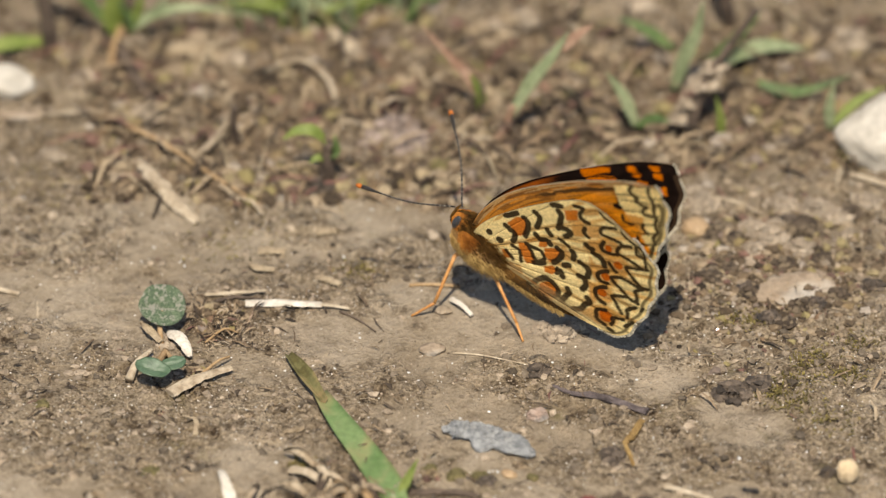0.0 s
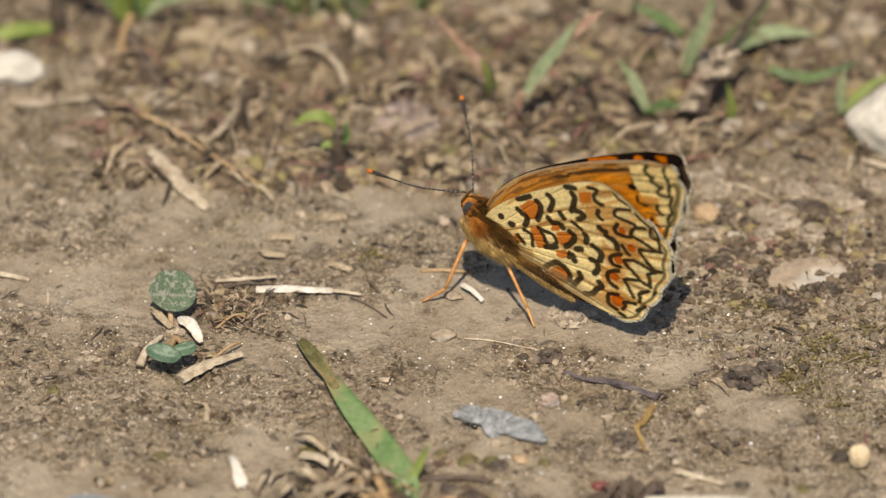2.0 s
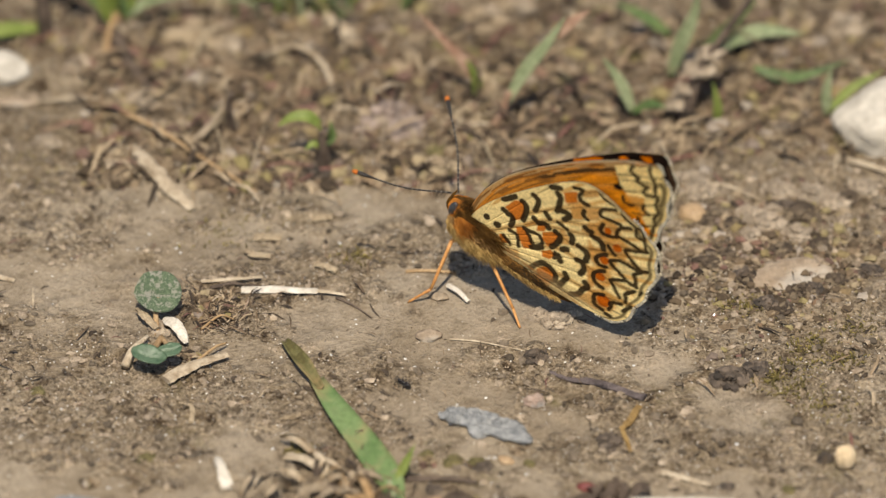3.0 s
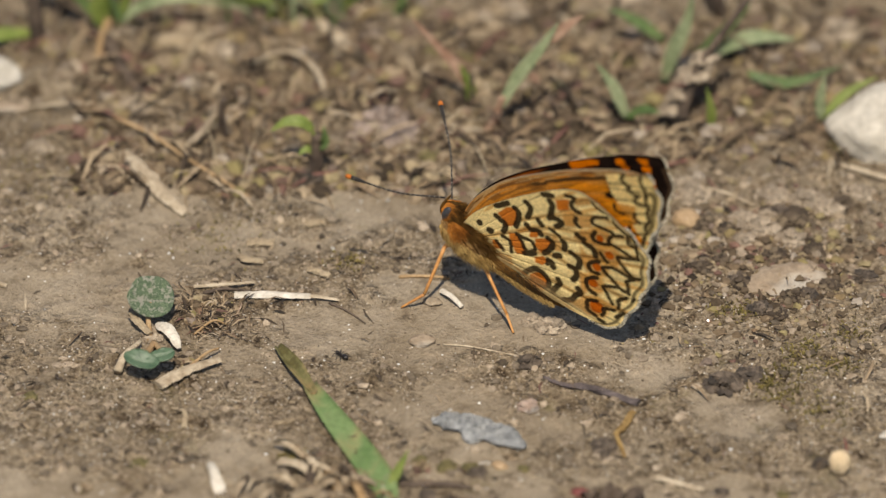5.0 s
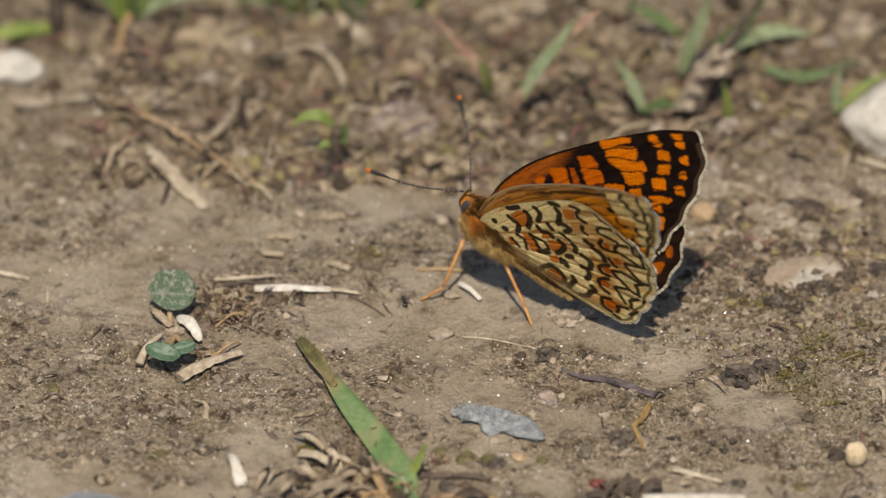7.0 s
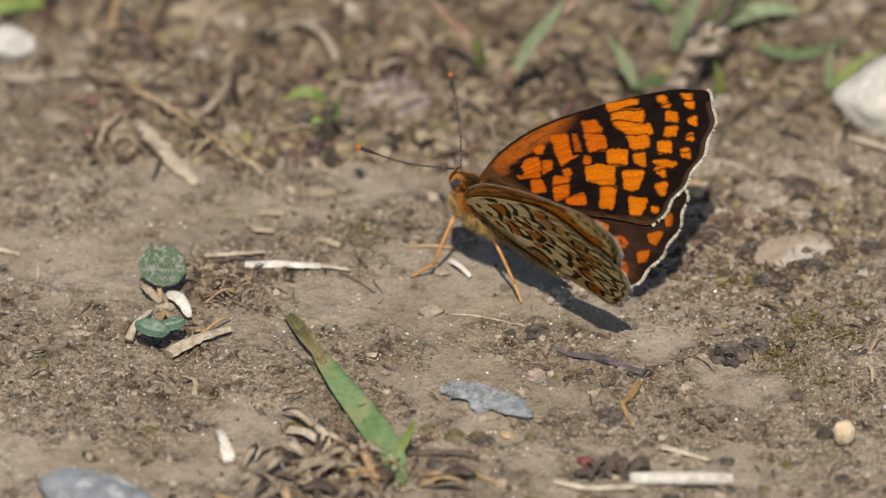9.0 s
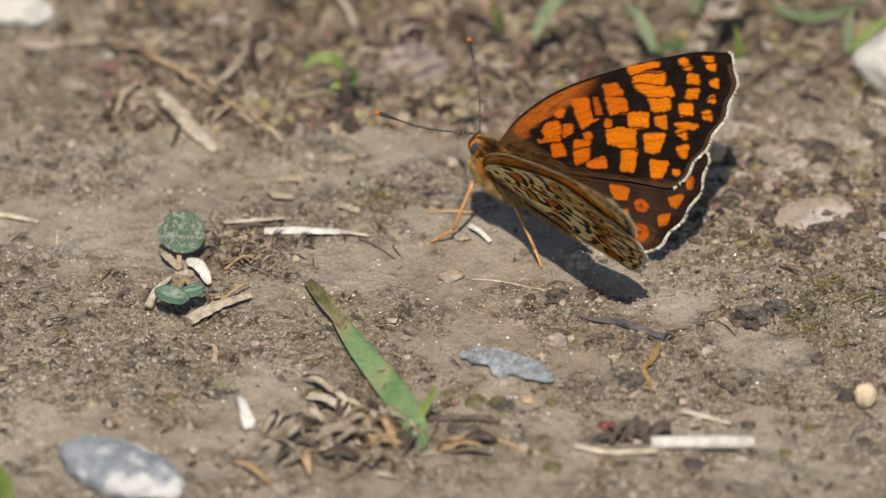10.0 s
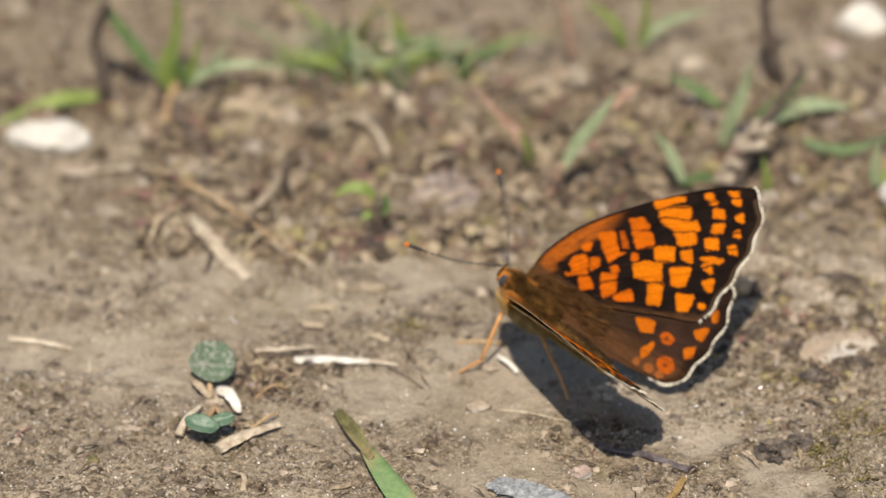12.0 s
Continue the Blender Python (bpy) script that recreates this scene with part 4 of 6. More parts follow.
def build_butterfly():
    fly = new("butterfly")
    fly.matrix_basis = pose(HINGE.x * MM, HINGE.y * MM, 0, 0, 0, YAW)
    tagged(fly, "orange and black chequered butterfly resting on bare soil", "butterfly")
    hinge = Matrix.Translation((0, 0, HINGE.z * MM)) @ PITCHED

    def loc(x, y, z):
        """From body axes (forward, left, up from the hinge) to the thing's space, in mm."""
        p = hinge @ Vector((x * MM, y * MM, z * MM))
        return p / MM

    to_local = fly.matrix_basis.inverted()

    def at_world(x, y, z):
        return (to_local @ Vector((x * MM, y * MM, z * MM))) / MM

    def ovoid(name, centre, size, mat, parent, label="", seed=1, rough=0.06):
        bm = bmesh.new()
        vs = blob(bm, size, seed, rough, 4, 2.0)
        for v in vs:
            v.co = loc(*(v.co + Vector(centre)))
        return part(name, bm, mat, parent, label)

    thorax = ovoid("thorax", (-1.4, 0, 0.55), (2.6, 1.3, 1.85), M_FURDARK, fly, "dark brown furry thorax")
    # abdomen: rings that taper to the tail
    bm = bmesh.new()
    pts = [Vector(loc(-2.2 - 0.95 * i, 0, 0.15)) for i in range(11)]
    tube(bm, pts, [1.05, 1.0, 0.95, 0.92, 0.88, 0.82, 0.75, 0.68, 0.55, 0.36, 0.12], 16)
    abdomen = part("abdomen", bm, M_FURDARK, fly, "slim dark brown abdomen with buff hair below")
    head = ovoid("head", (0.95, 0, 2.0), (0.75, 0.8, 1.05), M_FURDARK, fly, "orange-brown furry head")
    for sd in (1, -1):
        ovoid("eye", (1.25, sd * 0.58, 1.95), (0.40, 0.32, 0.78), M_EYE, head, "grey compound eye", 2, 0.0)
    # palps in front of the face
    for sd in (1, -1):
        bm = bmesh.new()
        tube(bm, smooth_line([loc(*q) for q in ((1.4, sd * 0.25, 1.0), (1.9, sd * 0.28, 1.7), (1.95, sd * 0.27, 2.5), (1.8, sd * 0.3, 3.2))], 12), [0.12 + 0.07 * math.sin(0.3 * i) - 0.006 * i for i in range(12)], 8)
        part("palp", bm, M_FURDARK, head, "dark bristly palp")

    def around(cx, half, ry, rz, cz, up_min, up_max):
        def place(rnd):
            while True:
                a = rnd.uniform(0, 2 * math.pi)
                if up_min <= math.sin(a) <= up_max:
                    break
            x = rnd.uniform(-1, 1)
            k = math.sqrt(max(0.05, 1 - x * x * 0.8))
            root = Vector((cx + x * half, math.cos(a) * ry * k, cz + math.sin(a) * rz * k))
            way = Vector((-1.0 + 1.0 * max(0, x - 0.6), math.cos(a) * 0.55, math.sin(a) * 0.55))
            p0, p1 = Vector(loc(*root)), Vector(loc(*(root + way)))
            return p0, p1 - p0
        return place

    hair_coat("fur", M_FURDARK, thorax, 2600, around(-1.4, 2.6, 1.1, 1.45, 0.9, 0.25, 1), 0.9, 0.025, 11)
    hair_coat("side_fur", M_FUR, thorax, 1400, around(-1.0, 2.4, 1.1, 1.4, 0.85, -0.5, 0.4), 0.7, 0.025, 12, "ginger fur on the flanks")
    hair_coat("belly_fur", M_FURBUFF, thorax, 2200, around(-1.6, 2.9, 1.3, 1.8, 0.5, -1, 0.1), 0.8, 0.025, 13, "pale grey-buff belly fur")
    hair_coat("fur", M_BACK, abdomen, 1800, around(-6.2, 4.4, 0.8, 0.8, 0.2, 0.0, 1), 0.4, 0.024, 14)
    hair_coat("belly_fur", M_FURBUFF, abdomen, 2600, around(-6.2, 4.4, 0.8, 0.8, 0.1, -1, 0.1), 0.45, 0.025, 15, "pale buff belly fur")
    hair_coat("collar", M_FURORANGE, thorax, 1900, around(-0.1, 1.0, 1.2, 1.5, 1.1, -0.55, 0.6), 0.8, 0.025, 18, "rust-orange hair collar")
    hair_coat("face_fur", M_FURORANGE, head, 1100, around(1.35, 0.6, 0.6, 1.0, 1.9, -1, 0.95), 0.75, 0.022, 19, "orange bristles on the face")
    hair_coat("fur", M_FURDARK, head, 1100, around(0.8, 0.7, 0.74, 1.0, 2.0, -1, 1), 0.8, 0.025, 16)

    # antennae: ringed shaft, dark club, orange tip; given by root, middle and tip in the world
    cup = Vector((0, math.sin(radians(36.6)), math.cos(radians(36.6))))
    rgt = Vector((1, 0, 0))
    back = Vector((0, math.cos(radians(36.6)), -math.sin(radians(36.6))))
    crown = fly.matrix_basis @ (hinge @ Vector((1.3 * MM, 0, 3.0 * MM))) / MM
    for dx, dy, dd, bend, ox in ((-8.35, 1.75, -1.0, -0.45, -0.75), (-1.1, 8.3, 6.0, 0.35, -0.15)):
        root = crown + rgt * ox + cup * 0.35
        tip = root + rgt * dx + cup * dy + back * dd
        mid = (root + tip) / 2 + (cup if abs(dx) > 3 else rgt) * bend
        line = [at_world(*q) for q in smooth_line([root, mid, tip], 41)]
        bm = bmesh.new()
        tube(bm, line[:36], [0.08] * 36, 7)
        shaft = part("antenna", bm, M_CHITIN, fly, "thin black antenna ringed with white")
        for i in range(2, 33, 2):
            bm = bmesh.new()
            a, b = line[i], line[i + 1]
            tube(bm, [a + (b - a) * 0.2, a + (b - a) * 0.45], 0.085, 7)
            part("pale_ring", bm, M_BAND, shaft)
        bm = bmesh.new()
        tube(bm, line[32:41], [0.08, 0.11, 0.14, 0.165, 0.185, 0.2, 0.2, 0.18, 0.14], 10)
        part("club", bm, M_CHITIN, shaft, "black club")
        bm = bmesh.new()
        d = (line[40] - line[38]).normalized()
        tube(bm, [line[39] + d * 0.02, line[40], line[40] + d * 0.2, line[40] + d * 0.3], [0.215, 0.22, 0.17, 0.05], 10)
        part("tip", bm, M_TIP, shaft, "orange club tip")

    # legs: hip, knee, ankle and foot
    def leg(hip, knee, ankle, foot):
        p = [Vector(q) for q in (hip, knee, ankle, foot)]
        for name, a, b, r0, r1 in (("thigh", 0, 1, 0.25, 0.19), ("shin", 1, 2, 0.18, 0.14), ("foot", 2, 3, 0.14, 0.10)):
            bm = bmesh.new()
            line = [p[a] + (p[b] - p[a]) * i / 5 for i in range(6)]
            tube(bm, line, [r0 + (r1 - r0) * i / 5 for i in range(6)], 8, 1.0, 0.12, random.Random(a))
            if name == "thigh":
                limb = part("leg", bm, M_LEG, fly, "slender orange leg")
            else:
                part(name, bm, M_LEG, limb)

    leg(at_world(1.6, -6.8, 5.6), at_world(0.5, -7.3, 5.6), at_world(-1.3, -8.9, 1.5),
        at_world(-3.3, -9.1, gz(-3.3, -9.1) + 0.12))
    leg(at_world(3.4, -8.2, 5.2), at_world(4.0, -8.9, 4.4), at_world(5.9, -11.5, 1.4),
        at_world(6.5, -12.7, gz(6.5, -12.7) + 0.12))
    g3 = at_world(1.6, -1.6, gz(1.6, -1.6) + 0.12)
    leg(loc(0.4, -1.0, -0.5), at_world(2.2, -3.6, 5.2), at_world(2.0, -2.4, 2.2), g3)
    g4 = at_world(10.2, -3.4, gz(10.2, -3.4) + 0.12)
    leg(loc(-2.0, -1.0, -0.5), at_world(6.4, -5.6, 4.6), at_world(8.8, -4.2, 1.8), g4)

    for side, word in ((1, "left"), (-1, "right")):
        f = wing("forewing", FORE, side, paint_fore_upper, paint_fore_under, 0.12, np.array(FORE_BASE), 0.435, 0.70,
                 "orange forewing chequered with black above, cream-tipped below")
        h = wing("hindwing", HIND, side, paint_hind_upper, paint_hind_under, -0.12, np.array(HIND_BASE), 0.42, 0.745,
                 "dark brown hindwing, banded cream, orange and black below")
        for w, root in ((f, 0.25), (h, 0.35)):
            w.parent = fly
            WINGS.append((w, hinge @ pose(0, side * root * MM, 0), side, (0.0 if side > 0 else 0.6)))
    return fly


butterfly = build_butterfly()

# opening of each pair from upright, in degrees: the left pair flicks, the right pair stays spread
LEFT = [(0.0, 2.8), (0.5, 1.8), (1.0, 1.2), (1.5, 0.8), (2.5, 0.1), (3.2, 0.0), (4.8, 1.8), (5.5, 2.8), (5.8, 3.2), (6.0, 4.0), (6.2, 5.0), (6.3, 8.4), (6.5, 9.4),
        (6.8, 11.5), (7.0, 13.2), (7.2, 14.5), (7.6, 18.5), (8.2, 24.5), (8.8, 27.5), (9.0, 28.4), (9.5, 30.2), (9.7, 32), (9.8, 40), (9.9, 30), (10.0, 32.2), (10.1, 55), (10.2, 57),
        (10.3, 46), (10.5, 46), (10.6, 39), (10.7, 35), (10.8, 37), (10.9, 42), (11.0, 45.4), (11.1, 44), (11.2, 53), (11.3, 57), (11.4, 44), (11.5, 43.6), (11.6, 66), (11.7, 62),
        (11.8, 51), (11.9, 45), (12.0, 43.6)]
RIGHT = [(0.0, 5.9), (0.5, 4.8), (1.0, 4.0), (1.5, 3.4), (2.5, 3.2), (3.2, 3.2), (4.8, 4.2), (5.5, 4.7), (5.8, 5.1), (6.0, 5.9), (6.2, 7.2), (6.3, 10.9), (6.5, 11.9),
         (6.8, 13.6), (7.0, 15.4), (7.2, 17.0), (7.6, 22.0), (8.2, 30.0), (8.8, 35.8), (9.0, 36.9), (9.5, 38.3), (10.0, 42.5), (10.5, 49.5), (11.0, 48.0), (11.5, 46.6), (12.0, 41.0)]


def island_material(name, stops, rough=0.8, spec=0.3, sheer=0.0):
    m, n, l, b = material(name, rough, spec)
    g = n.new("ShaderNodeNewGeometry")
    col = ramp(n, l, g.outputs["Random Per Island"], stops)
    f = noise_node(n, l, 1800, 4, 0.6)
    col = mixcol(n, l, 0.8, col, ramp(n, l, f, [(0.3, (0.6, 0.6, 0.6)), (0.7, (1.3, 1.3, 1.3))]), "MULTIPLY")
    l.new(col, b.inputs["Base Color"])
    bump(n, l, b, f, 0.0001, 0.7)
    return m


# ---------------------------------------------------------------- scenery materials
M_STRAW = mottled("bleached_straw", (0.37, 0.32, 0.25), (0.62, 0.57, 0.49), 700, 0.7, 0.3, 0.00015)
M_WOOD = mottled("weathered_wood", (0.24, 0.18, 0.115), (0.50, 0.42, 0.31), 700, 0.8, 0.3, 0.0002)
M_TWIG = mottled("dark_twig", (0.045, 0.032, 0.024), (0.13, 0.095, 0.07), 700, 0.75, 0.3, 0.0002)
M_ROOT = mottled("tan_root", (0.24, 0.15, 0.07), (0.42, 0.29, 0.16), 600, 0.75)
M_DRY = mottled("dead_leaf", (0.13, 0.095, 0.06), (0.40, 0.325, 0.235), 500, 0.8, sheer=0.2, island=0.2)
M_GREEN = mottled("grass_green", (0.065, 0.115, 0.035), (0.17, 0.24, 0.085), 500, 0.45, 0.45, 0.00008, sheer=0.3)
M_LIME = mottled("young_green", (0.15, 0.21, 0.04), (0.27, 0.32, 0.085), 500, 0.5, 0.4, 0.00008, sheer=0.35)
M_PALE = mottled("pale_green", (0.20, 0.25, 0.125), (0.38, 0.42, 0.25), 500, 0.55, 0.35, 0.00008, sheer=0.3)
M_SPOTTED = mottled("spotted_blade", (0.10, 0.18, 0.055), (0.21, 0.29, 0.12), 300, 0.5, 0.4, 0.00008, sheer=0.25, stain=(0.30, 0.26, 0.12))
M_PINK = mottled("reddish_blade", (0.28, 0.155, 0.10), (0.47, 0.32, 0.23), 500, 0.6, sheer=0.25)
M_BLUEGREEN = mottled("blue_green_leaf", (0.055, 0.10, 0.055), (0.11, 0.17, 0.10), 700, 0.4, 0.5, 0.00008, sheer=0.15)
M_DUSTY = mottled("dusty_leaf", (0.085, 0.125, 0.075), (0.19, 0.25, 0.145), 4200, 0.6, 0.3, 0.0003, stain=(0.36, 0.345, 0.285))
M_WHITE = mottled("white_stone", (0.36, 0.325, 0.27), (0.55, 0.51, 0.44), 240, 0.8, stain=(0.42, 0.375, 0.30))
M_CREAM = mottled("cream_pebble", (0.46, 0.34, 0.20), (0.64, 0.51, 0.34), 400, 0.6)
M_GREY = mottled("grey_stone", (0.14, 0.145, 0.15), (0.28, 0.283, 0.285), 560, 0.6, 0.4, 0.0003, stain=(0.50, 0.47, 0.42))
M_QUARTZ = mottled("blue_grey_quartz", (0.155, 0.165, 0.17), (0.50, 0.50, 0.49), 1500, 0.5, 0.5, 0.0006)
M_PURPLE = mottled("purplish_twig", (0.035, 0.027, 0.027), (0.15, 0.12, 0.115), 900, 0.7, 0.35, 0.0003)
M_AMBER = mottled("amber_rootlet", (0.20, 0.115, 0.035), (0.42, 0.28, 0.11), 1400, 0.7, 0.3, 0.0003, stain=(0.13, 0.085, 0.04))
M_WITHER = mottled("withered_tip", (0.10, 0.085, 0.03), (0.22, 0.21, 0.09), 500, 0.6, 0.3, 0.0001, sheer=0.2, stain=(0.26, 0.17, 0.08))
M_FLAT = mottled("buff_stone", (0.21, 0.155, 0.105), (0.33, 0.265, 0.195), 260, 0.8, 0.3, 0.0004, stain=(0.36, 0.325, 0.275))
M_PINKST = mottled("pink_stone", (0.36, 0.25, 0.19), (0.52, 0.41, 0.34), 700, 0.7, 0.3, 0.0004, island=0.3, stain=(0.46, 0.42, 0.37))
M_WOOLLY = mottled("woolly_mud", (0.21, 0.155, 0.125), (0.37, 0.30, 0.26), 800, 0.9, 0.2, 0.0005, island=0.3)
M_BROWNST = mottled("brown_pebble", (0.26, 0.17, 0.09), (0.42, 0.30, 0.18), 400, 0.55)
M_DARKST = mottled("dark_crumb", (0.04, 0.030, 0.022), (0.125, 0.095, 0.07), 900, 0.7, 0.4, 0.0003, island=0.6)
M_CLOD = mottled("dry_clod", (0.19, 0.145, 0.098), (0.34, 0.275, 0.20), 350, 0.9, 0.2, 0.0004)
M_LUMP = mottled("dried_silt", (0.20, 0.155, 0.11), (0.37, 0.305, 0.23), 600, 0.9, 0.2, 0.0004, island=0.3)
M_RED = mottled("red_seed", (0.11, 0.022, 0.02), (0.20, 0.05, 0.042), 600, 0.4, 0.5)
M_MOSS = mottled("moss_leaf", (0.12, 0.095, 0.03), (0.30, 0.24, 0.075), 900, 0.7, island=0.5, sheer=0.2)
M_CRUMB = mottled("soil_crumb", (0.15, 0.115, 0.08), (0.31, 0.25, 0.185), 900, 0.9, 0.2, 0.0003, island=0.65)
M_EARTH = island_material("litter_earth", [(0.0, (0.022, 0.016, 0.011)), (0.45, (0.15, 0.108, 0.068)), (0.7, (0.29, 0.225, 0.15)), (0.80, (0.20, 0.165, 0.07)), (0.87, (0.16, 0.09, 0.07)), (0.93, (0.10, 0.065, 0.05)), (1.0, (0.36, 0.31, 0.25))], 0.9, 0.2)
# rotted scraps, and also the heaps that stand in for shade under grass
M_ROTTED_SHADE = island_material("rotted_scraps_and_shade", [(0.0, (0.03, 0.022, 0.016)), (0.6, (0.075, 0.055, 0.038)), (1.0, (0.15, 0.115, 0.075))], 0.85, 0.25)
M_FIBRE = island_material("dry_fibres", [(0.0, (0.22, 0.15, 0.08)), (0.5, (0.36, 0.27, 0.16)), (1.0, (0.50, 0.41, 0.28))], 0.75, 0.3)
M_OLIVE = mottled("mossy_crumb", (0.07, 0.062, 0.028), (0.20, 0.165, 0.075), 900, 0.85, 0.2, 0.0003)
M_CHIP = mottled("dull_chip", (0.20, 0.145, 0.09), (0.40, 0.32, 0.215), 900, 0.85, 0.2, 0.0003)
M_ANT = mottled("ant_shell", (0.008, 0.006, 0.005), (0.022, 0.016, 0.013), 2000, 0.3, 0.5, 0.00001)


M_DEBRIS = island_material("plant_scraps", [(0.0, (0.022, 0.016, 0.012)), (0.4, (0.085, 0.058, 0.036)), (0.68, (0.19, 0.13, 0.078)), (0.84, (0.33, 0.25, 0.16)),
                                            (0.93, (0.38, 0.31, 0.22)), (0.96, (0.17, 0.08, 0.06)), (1.0, (0.12, 0.06, 0.05))])
M_SAND = island_material("sand_grains", [(0.0, (0.22, 0.19, 0.15)), (0.5, (0.42, 0.38, 0.32)), (0.85, (0.60, 0.56, 0.50)), (1.0, (0.74, 0.72, 0.68))], 0.45, 0.5)
M_GLINT = mottled("glassy_quartz", (0.5, 0.5, 0.48), (0.75, 0.74, 0.7), 900, 0.06, 0.9, 0.0)


def ico_ball():
    bm = bmesh.new()
    bmesh.ops.create_icosphere(bm, subdivisions=1, radius=1.0)
    bm.verts.index_update()
    pts, tri = [tuple(v.co) for v in bm.verts], [tuple(v.index for v in f.verts) for f in bm.faces]
    bm.free()
    return pts, tri


ICO, ICO_FACES = ico_ball()


# ---------------------------------------------------------------- stones
def stone(name, label, x, y, size, rz, mat, seed, rough=0.2, crisp=0.0, sink=0.35, sub=4, category="stone", group=""):
    bm = bmesh.new()
    blob(bm, size, seed, rough, sub, 1.3, (0, 0, size[2] * (1 - 2 * sink)), crisp)
    ob = part(name, bm, mat)
    put(ob, x, y, None, rz)
    return tagged(ob, label, category, group)


def heap(label, x, y, s, mat, seed, name="clod", group=""):
    """A clod: many crumbs baked together in a low mound."""
    rnd = random.Random(seed)
    v, f = [], []
    for i in range(int(70 + 80 * s)):
        a, q = rnd.uniform(0, 2 * math.pi), math.sqrt(rnd.random())
        r = min(0.42, 0.085 * rnd.paretovariate(1.6)) * (0.55 + 0.45 * s)
        cx, cy = q * s * math.cos(a), q * s * 0.85 * math.sin(a)
        cz = s * 0.5 * (1 - q * q) * rnd.uniform(0.3, 1.1)
        k = len(v)
        flat, turn = rnd.uniform(0.5, 0.9), rnd.uniform(0, 6.28)
        for d in ICO:
            m = r * rnd.uniform(0.55, 1.4)
            dx, dy = d[0] * math.cos(turn) * 1.3 - d[1] * math.sin(turn), d[0] * math.sin(turn) * 1.3 + d[1] * math.cos(turn)
            v.append(((cx + dx * m) * MM, (cy + dy * m) * MM, (cz + d[2] * m * flat) * MM))
        f += [(k + p, k + q2, k + r2) for p, q2, r2 in ICO_FACES]
    me = bpy.data.meshes.new(name)
    me.from_pydata(v, [], f)
    ob = link_mesh(name, me, mat)
    put(ob, x, y)
    return tagged(ob, label, "clod", group)


stone("white_stone", "large smooth off-white stone half sunk in soil", 41.2, 17.6, (6.3, 4.4, 3.8), 8, M_WHITE, 3, 0.16)
stone("white_stone", "angular off-white stone beside a grass tuft", -42.0, 24.3, (3.7, 2.1, 1.7), -6, M_WHITE, 8, 0.35, 0.32)
stone("pale_clod", "large pale clod of dried silt behind the roots", -22.8, 30.6, (3.0, 1.6, 1.2), -12, M_CHIP, 61, 0.5, 0.1, 0.4, 4, "clod")
stone("flat_pebble", "long flat cream pebble lying on the soil", -39.2, 20.6, (2.3, 0.7, 0.5), -4, M_FLAT, 12)
stone("white_stone", "pale distant stone on bare soil", 33.2, 46.6, (3.0, 2.2, 1.9), 0, M_WHITE, 21, 0.3, 0.25)
stone("pale_pebble", "small pale pebble behind the grass", 30.3, 40.9, (1.2, 1.0, 0.9), 0, M_PINKST, 22, 0.3, 0.2)
stone("oval_stone", "smooth oval blue-grey stone with white veins", -28.8, -42.2, (5.8, 3.0, 1.9), -30, M_GREY, 5, 0.12, 0.0, 0.3, 5)
stone("quartz_chip", "rough blue-grey quartz chip pressed into soil", 2.9, -26.2, (3.2, 1.6, 1.0), -20, M_QUARTZ, 143, 0.95, 0.12, 0.5, 5)
for k, (x, y, size) in enumerate(((1.2, -25.6, 1.1), (3.2, -26.4, 1.0), (5.0, -27.0, 0.8))):
    heap("rough crystalline crumbs on the quartz chip", x, y, size, M_QUARTZ, 160 + k, "quartz_crumb", "quartz crumbs").location.z += 0.35 * MM
stone("pink_pebble", "small rough pink and white pebble", 7.9, -23.2, (0.95, 0.8, 0.75), 20, M_PINKST, 9, 0.45, 0.15)
stone("buff_pebble", "small buff pebble flush in the silt", -1.4, -14.0, (1.2, 0.75, 0.6), 5, M_FLAT, 17, 0.2)
stone("cream_pebble", "rounded cream-coloured pebble on silt", 34.3, -31.4, (0.95, 0.9, 1.2), 0, M_CREAM, 31, 0.1, 0.0, 0.2)
stone("pale_chip", "flat pale stone chip on the silt", 39.9, -26.8, (1.9, 1.1, 0.7), 12, M_WHITE, 33, 0.4, 0.25, 0.45)
stone("dark_pebble", "small dark rough crumb of earth", 32.6, -30.6, (0.75, 0.6, 0.6), 0, M_DARKST, 32, 0.5)
stone("flat_stone", "flat buff stone with a worn pale top", 30.5, -3.9, (3.7, 2.3, 0.9), 21, M_FLAT, 41, 0.5, 0.12, 0.72, 5)
stone("brown_pebble", "rough grey-brown pebble under the butterfly", -0.7, -8.3, (0.85, 0.65, 0.55), 0, M_CLOD, 44, 0.6, 0.3, 0.35, 4)
stone("brown_pebble", "rounded brown pebble in the soil", 21.7, 4.2, (1.25, 1.1, 0.9), 0, M_BROWNST, 45, 0.15)
for k, (x, y, z) in enumerate(((-5.4, 19.6, 2.2), (-3.6, 18.4, 1.6), (-7.2, 18.0, 1.5), (-4.8, 16.6, 1.2))):
    heap("pinkish-grey woolly lump of dried mud", x, y, z, M_WOOLLY, 150 + k, "clod", "pinkish lumps")
# dark heaps added where grass and seedling cast shade; no crumbs known there
for k, (x, y, size) in enumerate(((4.6, 18.0, 1.3), (7.0, 19.2, 1.5), (10.0, 20.4, 1.3), (21.6, 17.4, 1.4), (24.4, 15.6, 1.2), (-11.0, 12.6, 1.2), (-29.0, 25.4, 1.6), (-27.4, 22.4, 1.3))):
    heap("dark crumbs added to stand in for shade under the grass", x, y, size, M_ROTTED_SHADE, 170 + k, "clod", "dark crumbs under the grass")
heap("small crumbs of silt under the butterfly", 11.0, -10.0, 0.8, M_LUMP, 58)
